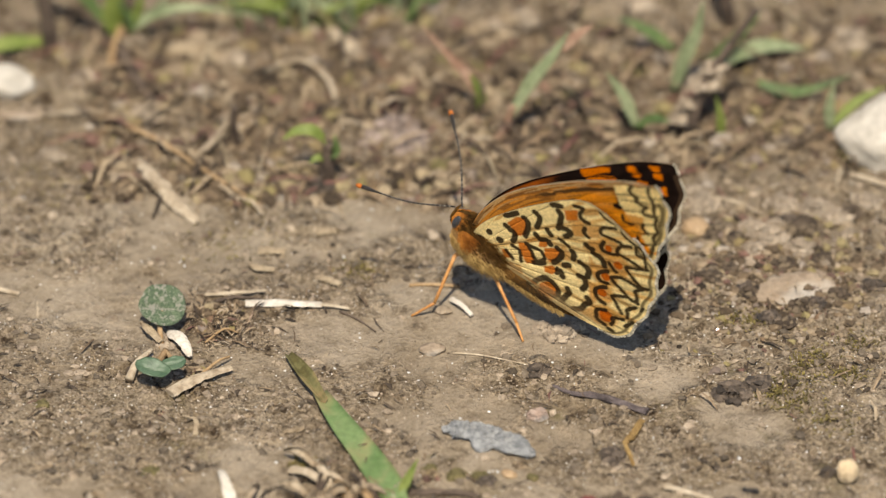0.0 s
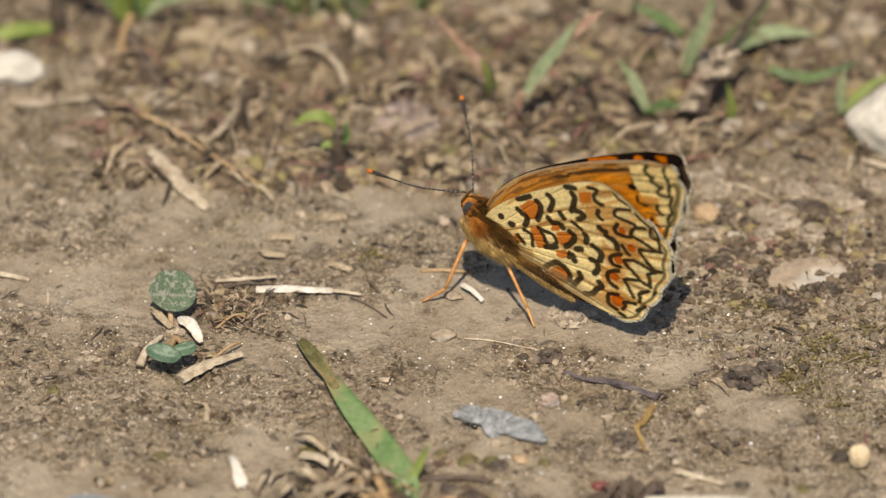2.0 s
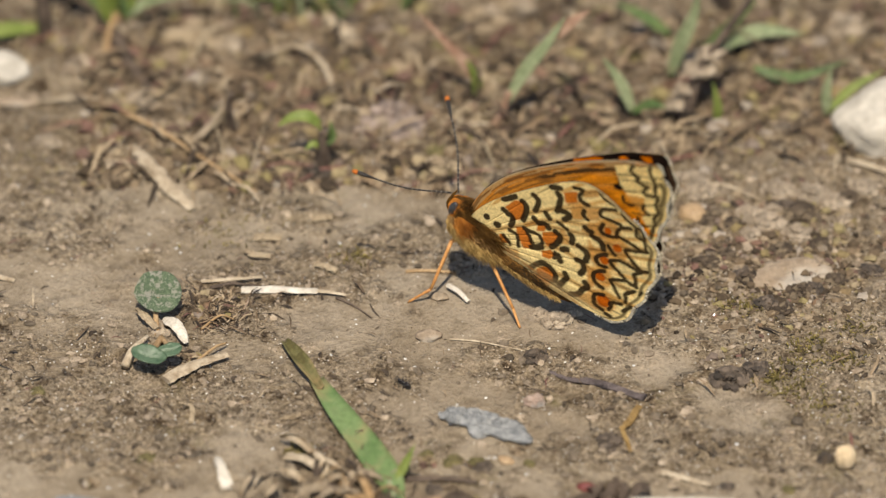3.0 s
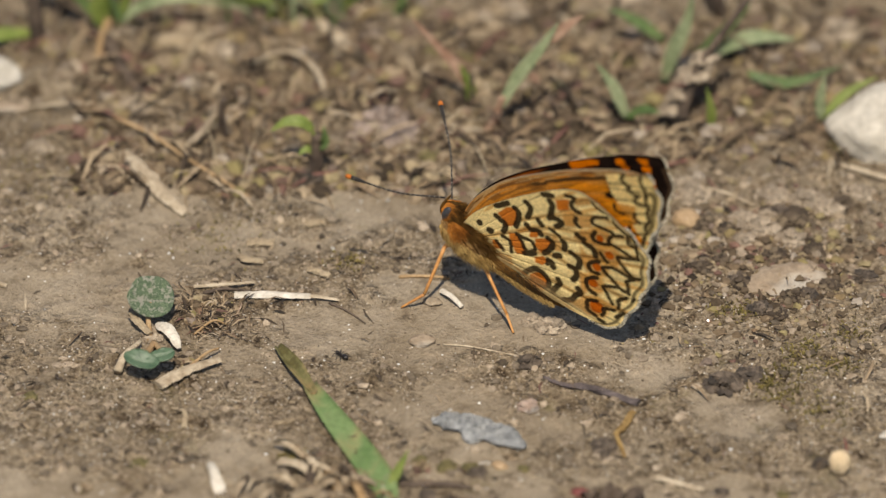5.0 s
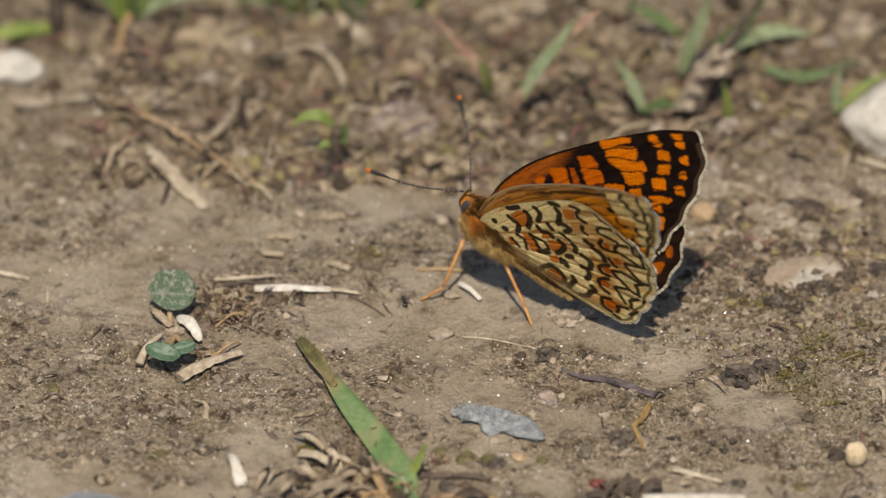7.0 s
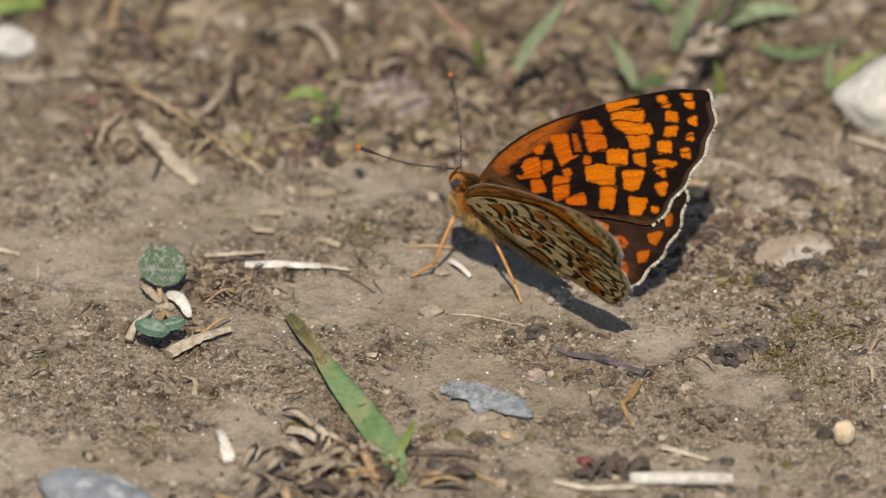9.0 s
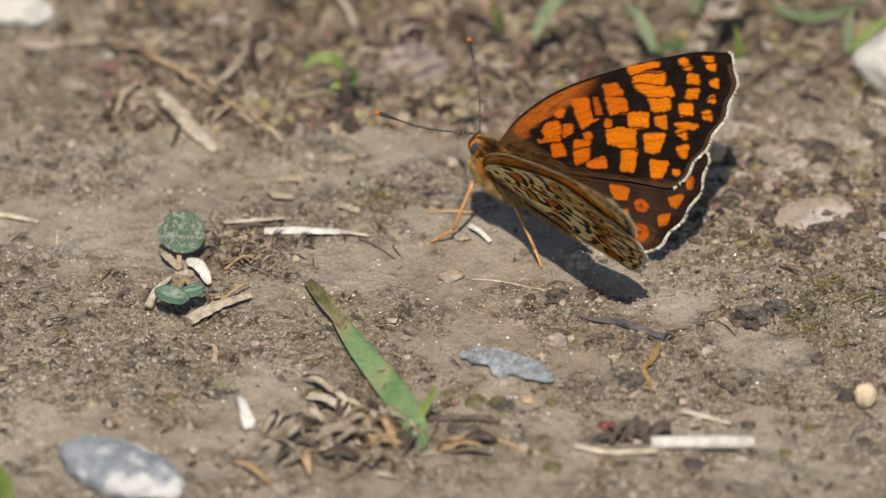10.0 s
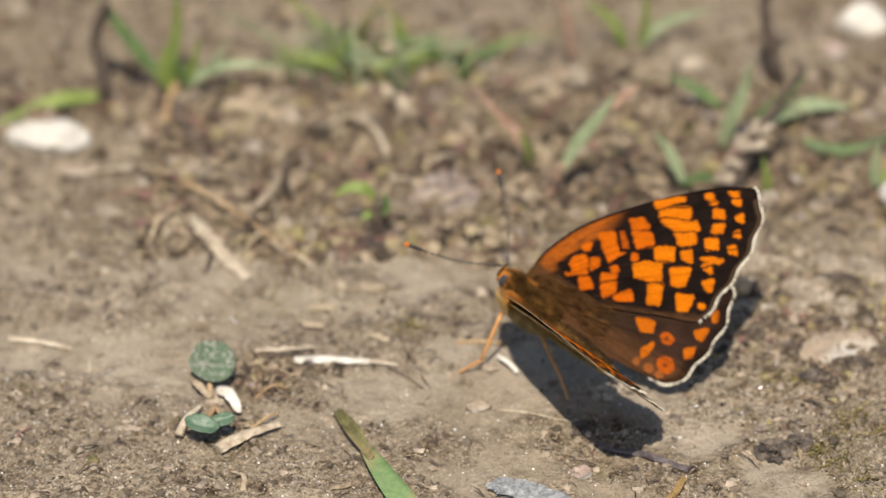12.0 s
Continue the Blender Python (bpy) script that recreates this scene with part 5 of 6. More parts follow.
for k, (x, y, size) in enumerate(((26.1, -4.4, 1.0), (26.5, -5.2, 0.8), (29.3, -1.0, 0.9), (32.1, -6.5, 1.0), (30.9, -7.0, 1.1), (31.2, 4.5, 1.5), (30.3, 5.4, 1.3), (23.2, 3.9, 1.1), (25.0, 2.9, 0.9), (27.6, 3.4, 0.9), (22.7, -3.0, 0.9), (24.6, -1.5, 0.8), (27.9, -8.8, 1.0), (29.4, -9.4, 0.8), (34.2, -5.1, 0.9), (37.1, -3.7, 1.0), (35.7, 7.1, 1.0), (32.8, 0.0, 0.9))):
    heap("dark damp crumbs of earth round the flat stone", x, y, size, M_ROTTED_SHADE if k % 3 else M_DARKST, 200 + k, "clod", "dark crumbs round the flat stone")
for k, (x, y, size) in enumerate(((29.5, 8.2, 1.5), (32.4, 7.4, 1.5), (34.2, 6.3, 1.2), (35.2, 3.6, 0.9), (27.0, 4.5, 1.2), (29.0, 4.9, 1.1), (21.7, 9.7, 1.3), (22.5, 7.9, 1.3), (37.0, 8.5, 1.2))):
    heap("pale rounded clod of silt behind the flat stone", x, y, size, M_LUMP, 230 + k, "clod", "pale clods")
heap("pale crumb of silt under the round leaf", -24.6, -13.2, 1.1, M_LUMP, 55)
heap("tangle of dark rotted crumbs on the silt", 24.6, -19.4, 1.5, M_DARKST, 56)
heap("tangle of dark rotted crumbs on the silt", 27.0, -18.4, 1.2, M_DARKST, 57)
heap("dark earthy clod with a wet shine", 14.3, -28.7, 1.15, M_DARKST, 46)
heap("crumbly dark clod of earth", 7.9, -16.6, 1.0, M_DARKST, 47)
stone("red_seed", "small dark red seed on the soil", 12.3, -34.8, (0.9, 0.5, 0.4), -10, M_RED, 49, 0.1)
stone("brown_pebble", "small brown pebble among dead leaves", -9.9, -34.9, (0.75, 0.7, 0.7), 0, M_CREAM, 50, 0.12)
stone("brown_pebble", "small orange-brown pebble in silt", 5.4, -31.6, (0.7, 0.5, 0.4), -20, M_BROWNST, 51, 0.2)
for i, (x, y, s) in enumerate(( (28.2, 3.2, 1.7), (31.0, 1.6, 1.3), (26.8, 1.4, 1.2), (22.6, 27.2, 1.8), (21.5, 25.6, 1.4),
                               (-33.5, 26.5, 1.5), (12.5, -3.0, 1.0), (9.6, -11.6, 1.3), (8.0, -10.8, 0.9), (-20.5, 19.8, 1.4), (-36.0, 14.5, 1.1), (-20.4, 29.6, 1.4),
                               (16.0, 38.5, 2.0), (6.0, 36.0, 1.7), (36.0, 33.0, 2.0))):
    heap("pale crumbly clod of dried silt", x, y, s, M_LUMP, 60 + i, "clod", "dried clods")


# ---------------------------------------------------------------- sticks, straws and roots
def stick(name, label, pts, radii, mat, flat=1.0, seg=8, wobble=0.12, n=14, category="twig", group=""):
    """A stem through (x, y, height over the soil) points in mm."""
    x0, y0 = pts[0][0], pts[0][1]
    z0 = gz(x0, y0)
    line = smooth_line([(x - x0, y - y0, gz(x, y) - z0 + h) for x, y, h in pts], n)
    r = [radii[0] + (radii[-1] - radii[0]) * i / (n - 1) for i in range(n)] if isinstance(radii, tuple) else radii
    bm = bmesh.new()
    tube(bm, line, r, seg, flat, wobble, random.Random(len(pts) * 7 + int(abs(x0) * 10)))
    ob = part(name, bm, mat, None, "", flat > 0.8)
    put(ob, x0, y0)
    return tagged(ob, label, category, group)


stick("straw", "flat bleached straw with a thin dark tail", [(-17.9, -7.5, 0.35), (-14.6, -7.5, 0.45), (-11.2, -7.7, 0.4)], (0.50, 0.40), M_STRAW, 0.4, 8, 0.3)
stick("twig", "thin dark straw end pointing from the bleached straw", [(-11.4, -7.7, 0.4), (-10.2, -7.95, 0.4), (-8.7, -8.2, 0.3)], (0.24, 0.14), M_WOOD, 0.6)
stick("twig", "thin brown twig lying on silt", [(-21.5, -6.6, 0.3), (-18.6, -6.3, 0.5), (-16.2, -5.6, 0.4)], (0.22, 0.15), M_WOOD, 0.7, 8, 0.3)
stick("twig", "thin dark twig beside the bleached straw", [(-20.6, -7.6, 0.25), (-18.8, -7.0, 0.3), (-16.4, -6.6, 0.2)], (0.2, 0.1), M_TWIG)
stick("wood_splinter", "weathered tan wood splinter with frayed end", [(-28.5, 13.0, 0.8), (-26.6, 9.8, 0.8), (-24.6, 6.8, 0.6), (-22.6, 4.2, 0.3)], [0.45, 0.6, 0.66, 0.7, 0.7, 0.72, 0.72, 0.7, 0.72, 0.68, 0.7, 0.6, 0.5, 0.3], M_WOOD, 0.6, 7, 0.4)
stick("wood_splinter", "pale tan bark splinter beside a seedling", [(-24.0, -21.0, 0.4), (-21.5, -18.9, 0.6), (-18.8, -17.3, 0.5)], (0.7, 0.4), M_WOOD, 0.4, 7, 0.3)
stick("root", "fine tan rootlet on the silt", [(0.4, -14.3, 0.12), (3.0, -14.6, 0.1), (6.0, -15.6, 0.12), (9.1, -16.4, 0.1)], (0.10, 0.06), M_WOOD)
stick("twig", "dark purplish twig half buried in silt", [(9.1, -18.5, 0.05), (10.6, -19.9, 0.2), (13.5, -20.8, 0.25), (17.3, -22.6, 0.2)], [0.12, 0.2, 0.16, 0.26, 0.2, 0.3, 0.26, 0.36, 0.3, 0.38, 0.32, 0.4, 0.34, 0.42], M_PURPLE, 0.8, 7, 0.5)
stick("root", "frayed orange-brown rootlet on silt", [(16.8, -24.0, 0.3), (15.9, -26.4, 0.4), (15.4, -27.6, 0.3), (16.1, -29.8, 0.2)], [0.3, 0.36, 0.4, 0.34, 0.3, 0.36, 0.28, 0.24, 0.3, 0.2, 0.24, 0.2, 0.16, 0.12], M_AMBER, 0.7, 7, 0.5)
stick("stick", "cut cream-white stick lying on the soil", [(16.0, -37.6, 0.6), (20.2, -37.9, 0.65), (24.7, -37.8, 0.6)], (0.64, 0.64), M_STRAW, 0.85, 10, 0.06)
stick("straw", "thin tan straw beside the cut stick", [(9.5, -37.9, 0.25), (12.5, -38.8, 0.3), (16.6, -38.7, 0.3)], (0.3, 0.36), M_WOOD, 0.6)
stick("wood_splinter", "small brown wood chip on silt", [(18.7, -32.7, 0.3), (20.6, -33.6, 0.3), (22.8, -34.3, 0.15)], (0.36, 0.2), M_WOOD, 0.5, 6, 0.3)
stick("twig", "thin grey twig lying on silt", [(-43.5, -5.1, 0.25), (-40.5, -5.8, 0.3), (-37.8, -6.5, 0.2)], (0.32, 0.24), M_WOOD, 0.8)
stick("wood_splinter", "white splinter under the butterfly", [(0.2, -7.1, 0.5), (1.1, -8.1, 0.6), (2.0, -9.2, 0.3)], (0.3, 0.22), M_STRAW, 0.6)
stick("root", "thin pinkish stem on the silt", [(-3.6, -4.6, 0.2), (-1.2, -4.5, 0.2), (0.9, -4.7, 0.2)], (0.16, 0.14), M_ROOT)
stick("wood_splinter", "short pale straw chip", [(-12.2, -25.6, 0.25), (-14.0, -25.9, 0.2)], (0.34, 0.2), M_CHIP, 0.5, 9, 0.7, 7)
stick("wood_splinter", "short upright white straw chip", [(-19.2, -31.6, 0.2), (-18.8, -33.6, 0.9), (-18.1, -36.0, 0.3)], (0.3, 0.55), M_STRAW, 0.5, 7, 0.3)
stick("root", "curled pale rootlet on silt", [(-22.8, -23.4, 0.1), (-21.6, -24.6, 0.3), (-21.6, -26.4, 0.15)], (0.12, 0.28), M_CHIP, 0.5)
stick("wood_splinter", "small cream straw chip", [(-17.0, 0.6, 0.3), (-14.6, 0.4, 0.3)], (0.5, 0.42), M_CHIP, 0.5, 9, 0.7, 7)
stick("wood_splinter", "small cream straw chip", [(-12.0, 3.3, 0.3), (-10.2, 3.4, 0.3)], (0.45, 0.4), M_CHIP, 0.6, 9, 0.7, 7)
stick("wood_splinter", "small yellow straw chip", [(-11.4, -3.4, 0.3), (-9.6, -4.6, 0.3)], (0.4, 0.3), M_CHIP, 0.6, 9, 0.7, 7)
stick("wood_splinter", "pale curved straw chip", [(-17.6, -1.6, 0.3), (-17.0, -2.6, 0.5), (-15.6, -2.2, 0.3)], (0.35, 0.3), M_CHIP, 0.6, 9, 0.7, 8)
stick("root", "dry curved stem over the litter", [(-17.6, 27.4, 0.6), (-14.2, 27.2, 1.2), (-11.6, 25.6, 1.0), (-10.5, 21.8, 0.4)], (0.22, 0.3), M_WOOD)
stick("root", "yellowish arched stem over the litter", [(-29.6, 17.6, 0.6), (-26.0, 14.6, 1.4), (-22.6, 11.6, 1.1), (-17.0, 7.6, 0.2)], (0.20, 0.14), M_ROOT)
stick("straw", "long thin straw on the soil", [(-37.5, 20.4, 0.3), (-33.0, 20.2, 0.6), (-28.5, 19.6, 0.9)], (0.15, 0.18), M_WOOD)
stick("twig", "grey forked twig leaning over litter", [(-25.0, 13.4, 0.3), (-22.4, 15.0, 1.0), (-20.2, 17.4, 2.2), (-20.0, 17.7, 4.4)], (0.4, 0.26), M_CLOD)
stick("twig", "short dark upright twig stub", [(-19.6, 17.2, 0.0), (-19.8, 17.0, 2.6), (-19.6, 16.8, 4.6)], (0.5, 0.3), M_TWIG)
stick("wood_splinter", "tan wood splinter in the litter", [(-11.6, 33.6, 0.8), (-9.9, 31.3, 0.8), (-8.4, 29.2, 0.5)], (0.5, 0.7), M_WOOD, 0.6, 7, 0.3)
stick("twig", "thick dark root leaning from the grass tuft", [(-30.7, 31.0, 0.8), (-29.4, 27.2, 0.8), (-27.0, 22.6, 0.3)], (0.7, 0.5), M_TWIG, 0.9, 8, 0.35)
stick("root", "reddish bare root below the grass tuft", [(-30.6, 32.8, 1.2), (-31.2, 30.6, 1.0), (-31.4, 28.4, 0.3)], (0.42, 0.25), M_ROOT)
stick("twig", "dark knobbly upright stem", [(-37.0, 31.6, 0.0), (-37.3, 31.8, 4.0), (-37.8, 32.0, 8.0), (-36.8, 32.0, 12.0)], (0.75, 0.5), M_TWIG, 1.0, 8, 0.4)
stick("twig", "tall dark knobbly stem", [(25.2, 36.0, 0.0), (24.2, 36.0, 5.0), (23.8, 36.2, 9.0), (25.4, 36.5, 13.0)], [0.6, 0.6, 0.7, 0.6, 0.75, 0.6, 0.5, 0.62, 0.55, 0.5, 0.6, 0.5, 0.5, 0.4], M_TWIG, 1.0, 8, 0.4)
stick("twig", "dark stalk with dried mud on top", [(21.1, 19.0, 0.0), (21.7, 19.6, 2.6), (22.8, 20.4, 5.4), (24.6, 21.2, 8.2), (27.2, 22.0, 11.6)], (0.62, 0.26), M_TWIG, 1.0, 8, 0.45)
for k, (x, y, z, size) in enumerate(((21.4, 20.2, 3.0, 1.0), (22.4, 20.6, 4.6, 1.2), (23.4, 21.0, 6.0, 1.0), (20.4, 19.8, 1.8, 1.0))):
    mud = heap("dried grey mud clinging to the dark stalk", x, y, size, M_LUMP, 140 + k, "mud_clod", "mud on the stalk")
    mud.location.z += z * MM
stick("root", "thin pale curved stem on soil", [(20.5, 7.0, 0.2), (24.0, 8.4, 0.6), (27.8, 6.6, 0.2)], (0.14, 0.12), M_WOOD)
stick("straw", "pale straw leaning on the white stone", [(35.6, 13.4, 0.3), (38.4, 11.2, 0.5), (42.4, 9.2, 0.3)], (0.3, 0.26), M_WOOD)
stick("wood_splinter", "brown chip lying in the litter", [(0.8, 17.8, 0.4), (3.6, 17.5, 0.4)], (0.6, 0.5), M_WOOD, 0.5, 7, 0.3, 6)

# ---------------------------------------------------------------- green plants
def plant(name, label, x, y, blades, category="grass"):
    """A tuft: each blade is a line of (dx, dy, dz) from the foot, a half width and a material."""
    foot = new(name)
    put(foot, x, y)
    tagged(foot, label, category)
    for kind, pts, w, mat, fold in blades:
        n = 14
        line = smooth_line(pts, n)
        bm = bmesh.new()
        if kind == "stem":
            tube(bm, line, [w * (1 - 0.35 * i / n) for i in range(n)], 8, 1.0, 0.2, random.Random(int(abs(pts[-1][0]) * 10)))
        else:
            ribbon(bm, line, taper(n, w, 0.5 if mat in (M_SPOTTED, M_WITHER) else 0.05), (0.0, -0.6, 0.8), fold, 0.09, 0.3)
        part(kind, bm, mat, foot)
    return foot


O = (0, 0, 0)
plant("grass_tuft", "young green grass tuft with a broad dark blade", -30.7, 33.0, [
    ("blade", [(-0.3, 0, 0.5), (-3.2, 0, 4.6), (-6.0, 0.2, 9.0), (-8.0, 0.4, 13.0)], 0.62, M_GREEN, 0.25),
    ("blade", [O, (-0.2, 0, 4.0), (0.3, 0.2, 8.0), (0.2, 0.3, 13.0)], 0.55, M_LIME, 0.2),
    ("blade", [O, (-0.9, -0.2, 2.5), (-0.9, 0, 5.6)], 0.85, M_LIME, 0.3),
    ("blade", [O, (1.6, 0.1, 3.0), (2.3, 0.2, 6.5)], 0.45, M_LIME, 0.25),
    ("blade", [O, (0.9, -0.3, 2.0), (-0.2, -0.4, 4.8)], 0.5, M_GREEN, 0.3),
    ("blade", [O, (2.5, 0, 2.4), (6.0, 0, 3.6), (10.5, 0.2, 3.0)], 0.5, M_PALE, 0.2),
    ("blade", [O, (1.8, 0, 1.6), (3.6, 0, 3.6), (5.0, 0, 6.4)], 0.4, M_PALE, 0.2)])
plant("grass_sprig", "fallen green blade with a yellow edge", -39.0, 33.4, [
    ("blade", [(1.5, -1.2, 0.8), (-3.0, -3.2, 1.4), (-8.6, -6.0, 0.5)], 0.75, M_LIME, 0.25)])
rnd = random.Random(77)
mix = []
for i in range(64):
    bx, by = rnd.gauss(-0.5, 4.6), rnd.uniform(-2.0, 3.5)
    lean = rnd.gauss(0, 3.6) + 0.35 * bx
    hgt = rnd.uniform(1.8, 5.0) if i % 3 else rnd.uniform(5.0, 9.5)
    mix.append(("blade", [(bx, by, 0), (bx + lean * 0.3, by, hgt * 0.55), (bx + lean, by + rnd.uniform(-1.5, 1), hgt * rnd.uniform(0.75, 1.0))], rnd.uniform(0.16, 0.42),
                rnd.choice((M_GREEN, M_GREEN, M_PALE, M_LIME, M_PALE, M_WITHER, M_FIBRE)), 0.2))
plant("grass_clump", "dense low clump of mixed green grass", -10.0, 35.5, mix)
plant("grass_sprig", "reddish withering grass blade with a green shoot", 2.5, 21.7, [
    ("blade", [(0, 0, 1.0), (-1.2, 0.2, 3.6), (-3.2, 0.3, 6.2), (-5.4, 0.4, 9.2)], 0.5, M_PINK, 0.2),
    ("blade", [O, (-0.2, -0.2, 2.2), (-1.0, -0.2, 4.4)], 0.5, M_LIME, 0.25),
    ("stem", [(0, 0, -0.3), (0.1, 0, 1.6), (0, 0, 3.0)], 0.35, M_TWIG, 0)])
plant("grass_sprig", "pale green blade with a brown dying base", 4.7, 18.2, [
    ("stem", [(-1.2, -1.0, 0), (0, 0, 1.8), (0.7, 0.2, 4.2)], 0.5, M_PINK, 0),
    ("blade", [(0.4, 0, 3.0), (2.0, 0.3, 6.2), (4.0, 0.5, 9.2), (5.6, 0.6, 12.0)], 0.62, M_PALE, 0.2),
    ("blade", [(5.0, 0.6, 9.8), (6.2, 0.7, 11.4), (7.8, 0.8, 12.6)], 0.5, M_PINK, 0.2)])
plant("grass_tuft", "sprawling grass shoots round a muddy stalk", 20.5, 26.0, [
    ("blade", [(-0.6, 5.0, 0.8), (-3.0, 5.2, 2.6), (-5.6, 5.4, 4.0)], 0.6, M_GREEN, 0.2),
    ("blade", [(-0.7, -1.6, 0.5), (0.2, -1.4, 4.0), (1.3, -1.2, 7.0), (1.9, -1.0, 10.4)], 0.7, M_PALE, 0.2),
    ("blade", [(2.4, 2.4, 0.8), (4.6, 2.6, 3.2), (7.2, 2.8, 6.4)], 0.55, M_GREEN, 0.3),
    ("blade", [(4.0, 3.0, 0.8), (7.4, 3.0, 2.6), (11.5, 3.0, 2.4)], 0.7, M_PALE, 0.2),
    ("blade", [(-4.0, -6.4, 0.2), (-5.2, -6.2, 3.2), (-6.8, -6.2, 6.0)], 0.6, M_PALE, 0.25),
    ("blade", [(-4.0, -6.4, 0.2), (-2.4, -6.8, 1.4), (-1.0, -7.6, 1.6)], 0.45, M_GREEN, 0.25),
    ("blade", [(3.6, -7.6, 0), (3.5, -7.6, 2.0), (3.1, -7.6, 4.4)], 0.45, M_LIME, 0.25)])
plant("grass_sprig", "low arching green blades beside the white stone", 31.0, 23.2, [
    ("blade", [(-3.6, 1.2, 1.6), (-1.2, 0.4, 1.2), (1.0, 0, 1.6), (4.8, 0.4, 3.0)], 0.55, M_GREEN, 0.25),
    ("blade", [(3.0, -4.2, 0), (2.8, -4.0, 2.6), (3.2, -4.0, 5.2)], 0.5, M_PALE, 0.25),
    ("blade", [(3.0, -4.2, 0.6), (5.2, -3.0, 2.4), (8.0, -2.0, 3.6)], 0.45, M_LIME, 0.25)])
plant("grass_sprig", "thin yellow-green blades on the far soil", 12.0, 40.0, [
    ("blade", [O, (2.6, 0.2, 3.0), (7.0, 0.4, 4.6)], 0.5, M_PALE, 0.2), ("blade", [(-1, 0, 0), (-2.4, 0.4, 3.0), (-5.0, 0.6, 5.0)], 0.5, M_LIME, 0.2),
    ("blade", [(-6, -2.0, 0), (-6.4, -2.0, 4.0), (-7.4, -2.0, 8.0)], 0.45, M_PINK, 0.2), ("blade", [(0.3, 0, 0), (0.8, 0, 4.0), (0.6, 0, 8.0)], 0.4, M_LIME, 0.2)])
plant("seedling", "small seedling with green leaf tips on a dark stem", -11.3, 11.4, [
    ("stem", [(0, 0, -0.3), (0.15, 0, 2.0), (0.2, 0, 4.4)], 0.74, M_TWIG, 0),
    ("stem", [(0.1, 0, 3.8), (-0.4, 0, 5.0), (-1.4, -0.1, 5.6)], 0.2, M_LIME, 0),
    ("leaf", [(-0.2, -0.1, 4.9), (-1.2, -0.1, 5.7), (-2.6, -0.2, 5.7), (-3.9, -0.3, 4.9)], 0.6, M_LIME, 0.35),
    ("leaf", [(0.2, 0, 2.9), (0.85, -0.3, 3.8), (0.8, -0.4, 5.6)], 0.5, M_GREEN, 0.35),
    ("leaf", [(0, 0, 2.6), (-0.8, -0.3, 2.9), (-1.5, -0.5, 2.5)], 0.35, M_LIME, 0.3)], "seedling")
plant("grass_sprig", "leaning green grass blade with a withered spotted tip", -4.0, -37.6, [
    ("blade", [(0.2, 0, 0.1), (-0.3, 2.4, 0.6), (-2.4, 7.0, 0.65), (-5.1, 12.4, 0.65), (-7.0, 16.7, 0.6)], 1.3, M_SPOTTED, 0.16),
    ("withered_tip", [(-6.5, 15.3, 0.75), (-7.9, 18.4, 0.6), (-9.1, 20.8, 0.5), (-9.9, 22.4, 0.45)], 0.66, M_WITHER, 0.4),
    ("blade", [(0.2, 2.6, 0.6), (0.8, 3.2, 1.8), (1.7, 3.8, 3.6)], 0.42, M_LIME, 0.2),
    ("stem", [(0.2, -0.3, -0.5), (0.0, 0.2, 0.9), (-0.5, 1.2, 1.8)], 0.32, M_PALE, 0),
    ("leaf", [(0.4, -1.0, 0.1), (0.6, -0.6, 0.9), (0.3, -0.1, 1.6)], 0.4, M_GREEN, 0.2)])
plant("grass_sprig", "blurred green blade tip poking up", -38.6, -47.6, [("blade", [O, (0.2, 0.3, 2.6), (-0.2, 0.8, 5.0)], 0.9, M_LIME, 0.2)])


def round_leaf(parent, centre, size, tilt, mat, name="leaf", seed=0, cup=0.07):
    """An oval leaf with a creased middle and thickness."""
    bm = bmesh.new()
    rings, seg = 7, 26
    rot = Euler([radians(a) for a in tilt]).to_matrix()
    layers = []
    for lev in (0.0, -0.12):
        rows = []
        for i in range(1, rings + 1):
            row = []
            for k in range(seg):
                a = 2 * math.pi * k / seg
                q = i / rings * (1 + 0.12 * noise.noise(Vector((math.cos(a) * 1.5, math.sin(a) * 1.5, seed))))
                x, y = math.cos(a) * q, math.sin(a) * q
                z = cup * (x * x + y * y) - 0.16 * math.exp(-(y / 0.12) ** 2) * (1 - q * 0.6) + 0.06 * noise.noise(Vector((x * 2, y * 2, seed + 4)))
                row.append(bm.verts.new(Vector(centre) + rot @ Vector((x * size[0], y * size[1], z * size[0] + lev))))
            rows.append(row)
        mid = bm.verts.new(Vector(centre) + rot @ Vector((0, 0, lev - 0.14 * size[0])))
        layers.append((rows, mid))
    for j, (rows, mid) in enumerate(layers):
        for a, b in zip(rows, rows[1:]):
            for k in range(seg):
                f = (a[k], b[k], b[(k + 1) % seg], a[(k + 1) % seg])
                bm.faces.new(f if j == 0 else f[::-1])
        for k in range(seg):
            f = (mid, rows[0][k], rows[0][(k + 1) % seg])
            bm.faces.new(f if j == 0 else f[::-1])
    a, b = layers[0][0][-1], layers[1][0][-1]
    for k in range(seg):
        bm.faces.new((a[k], b[k], b[(k + 1) % seg], a[(k + 1) % seg]))
    return part(name, bm, mat, parent)


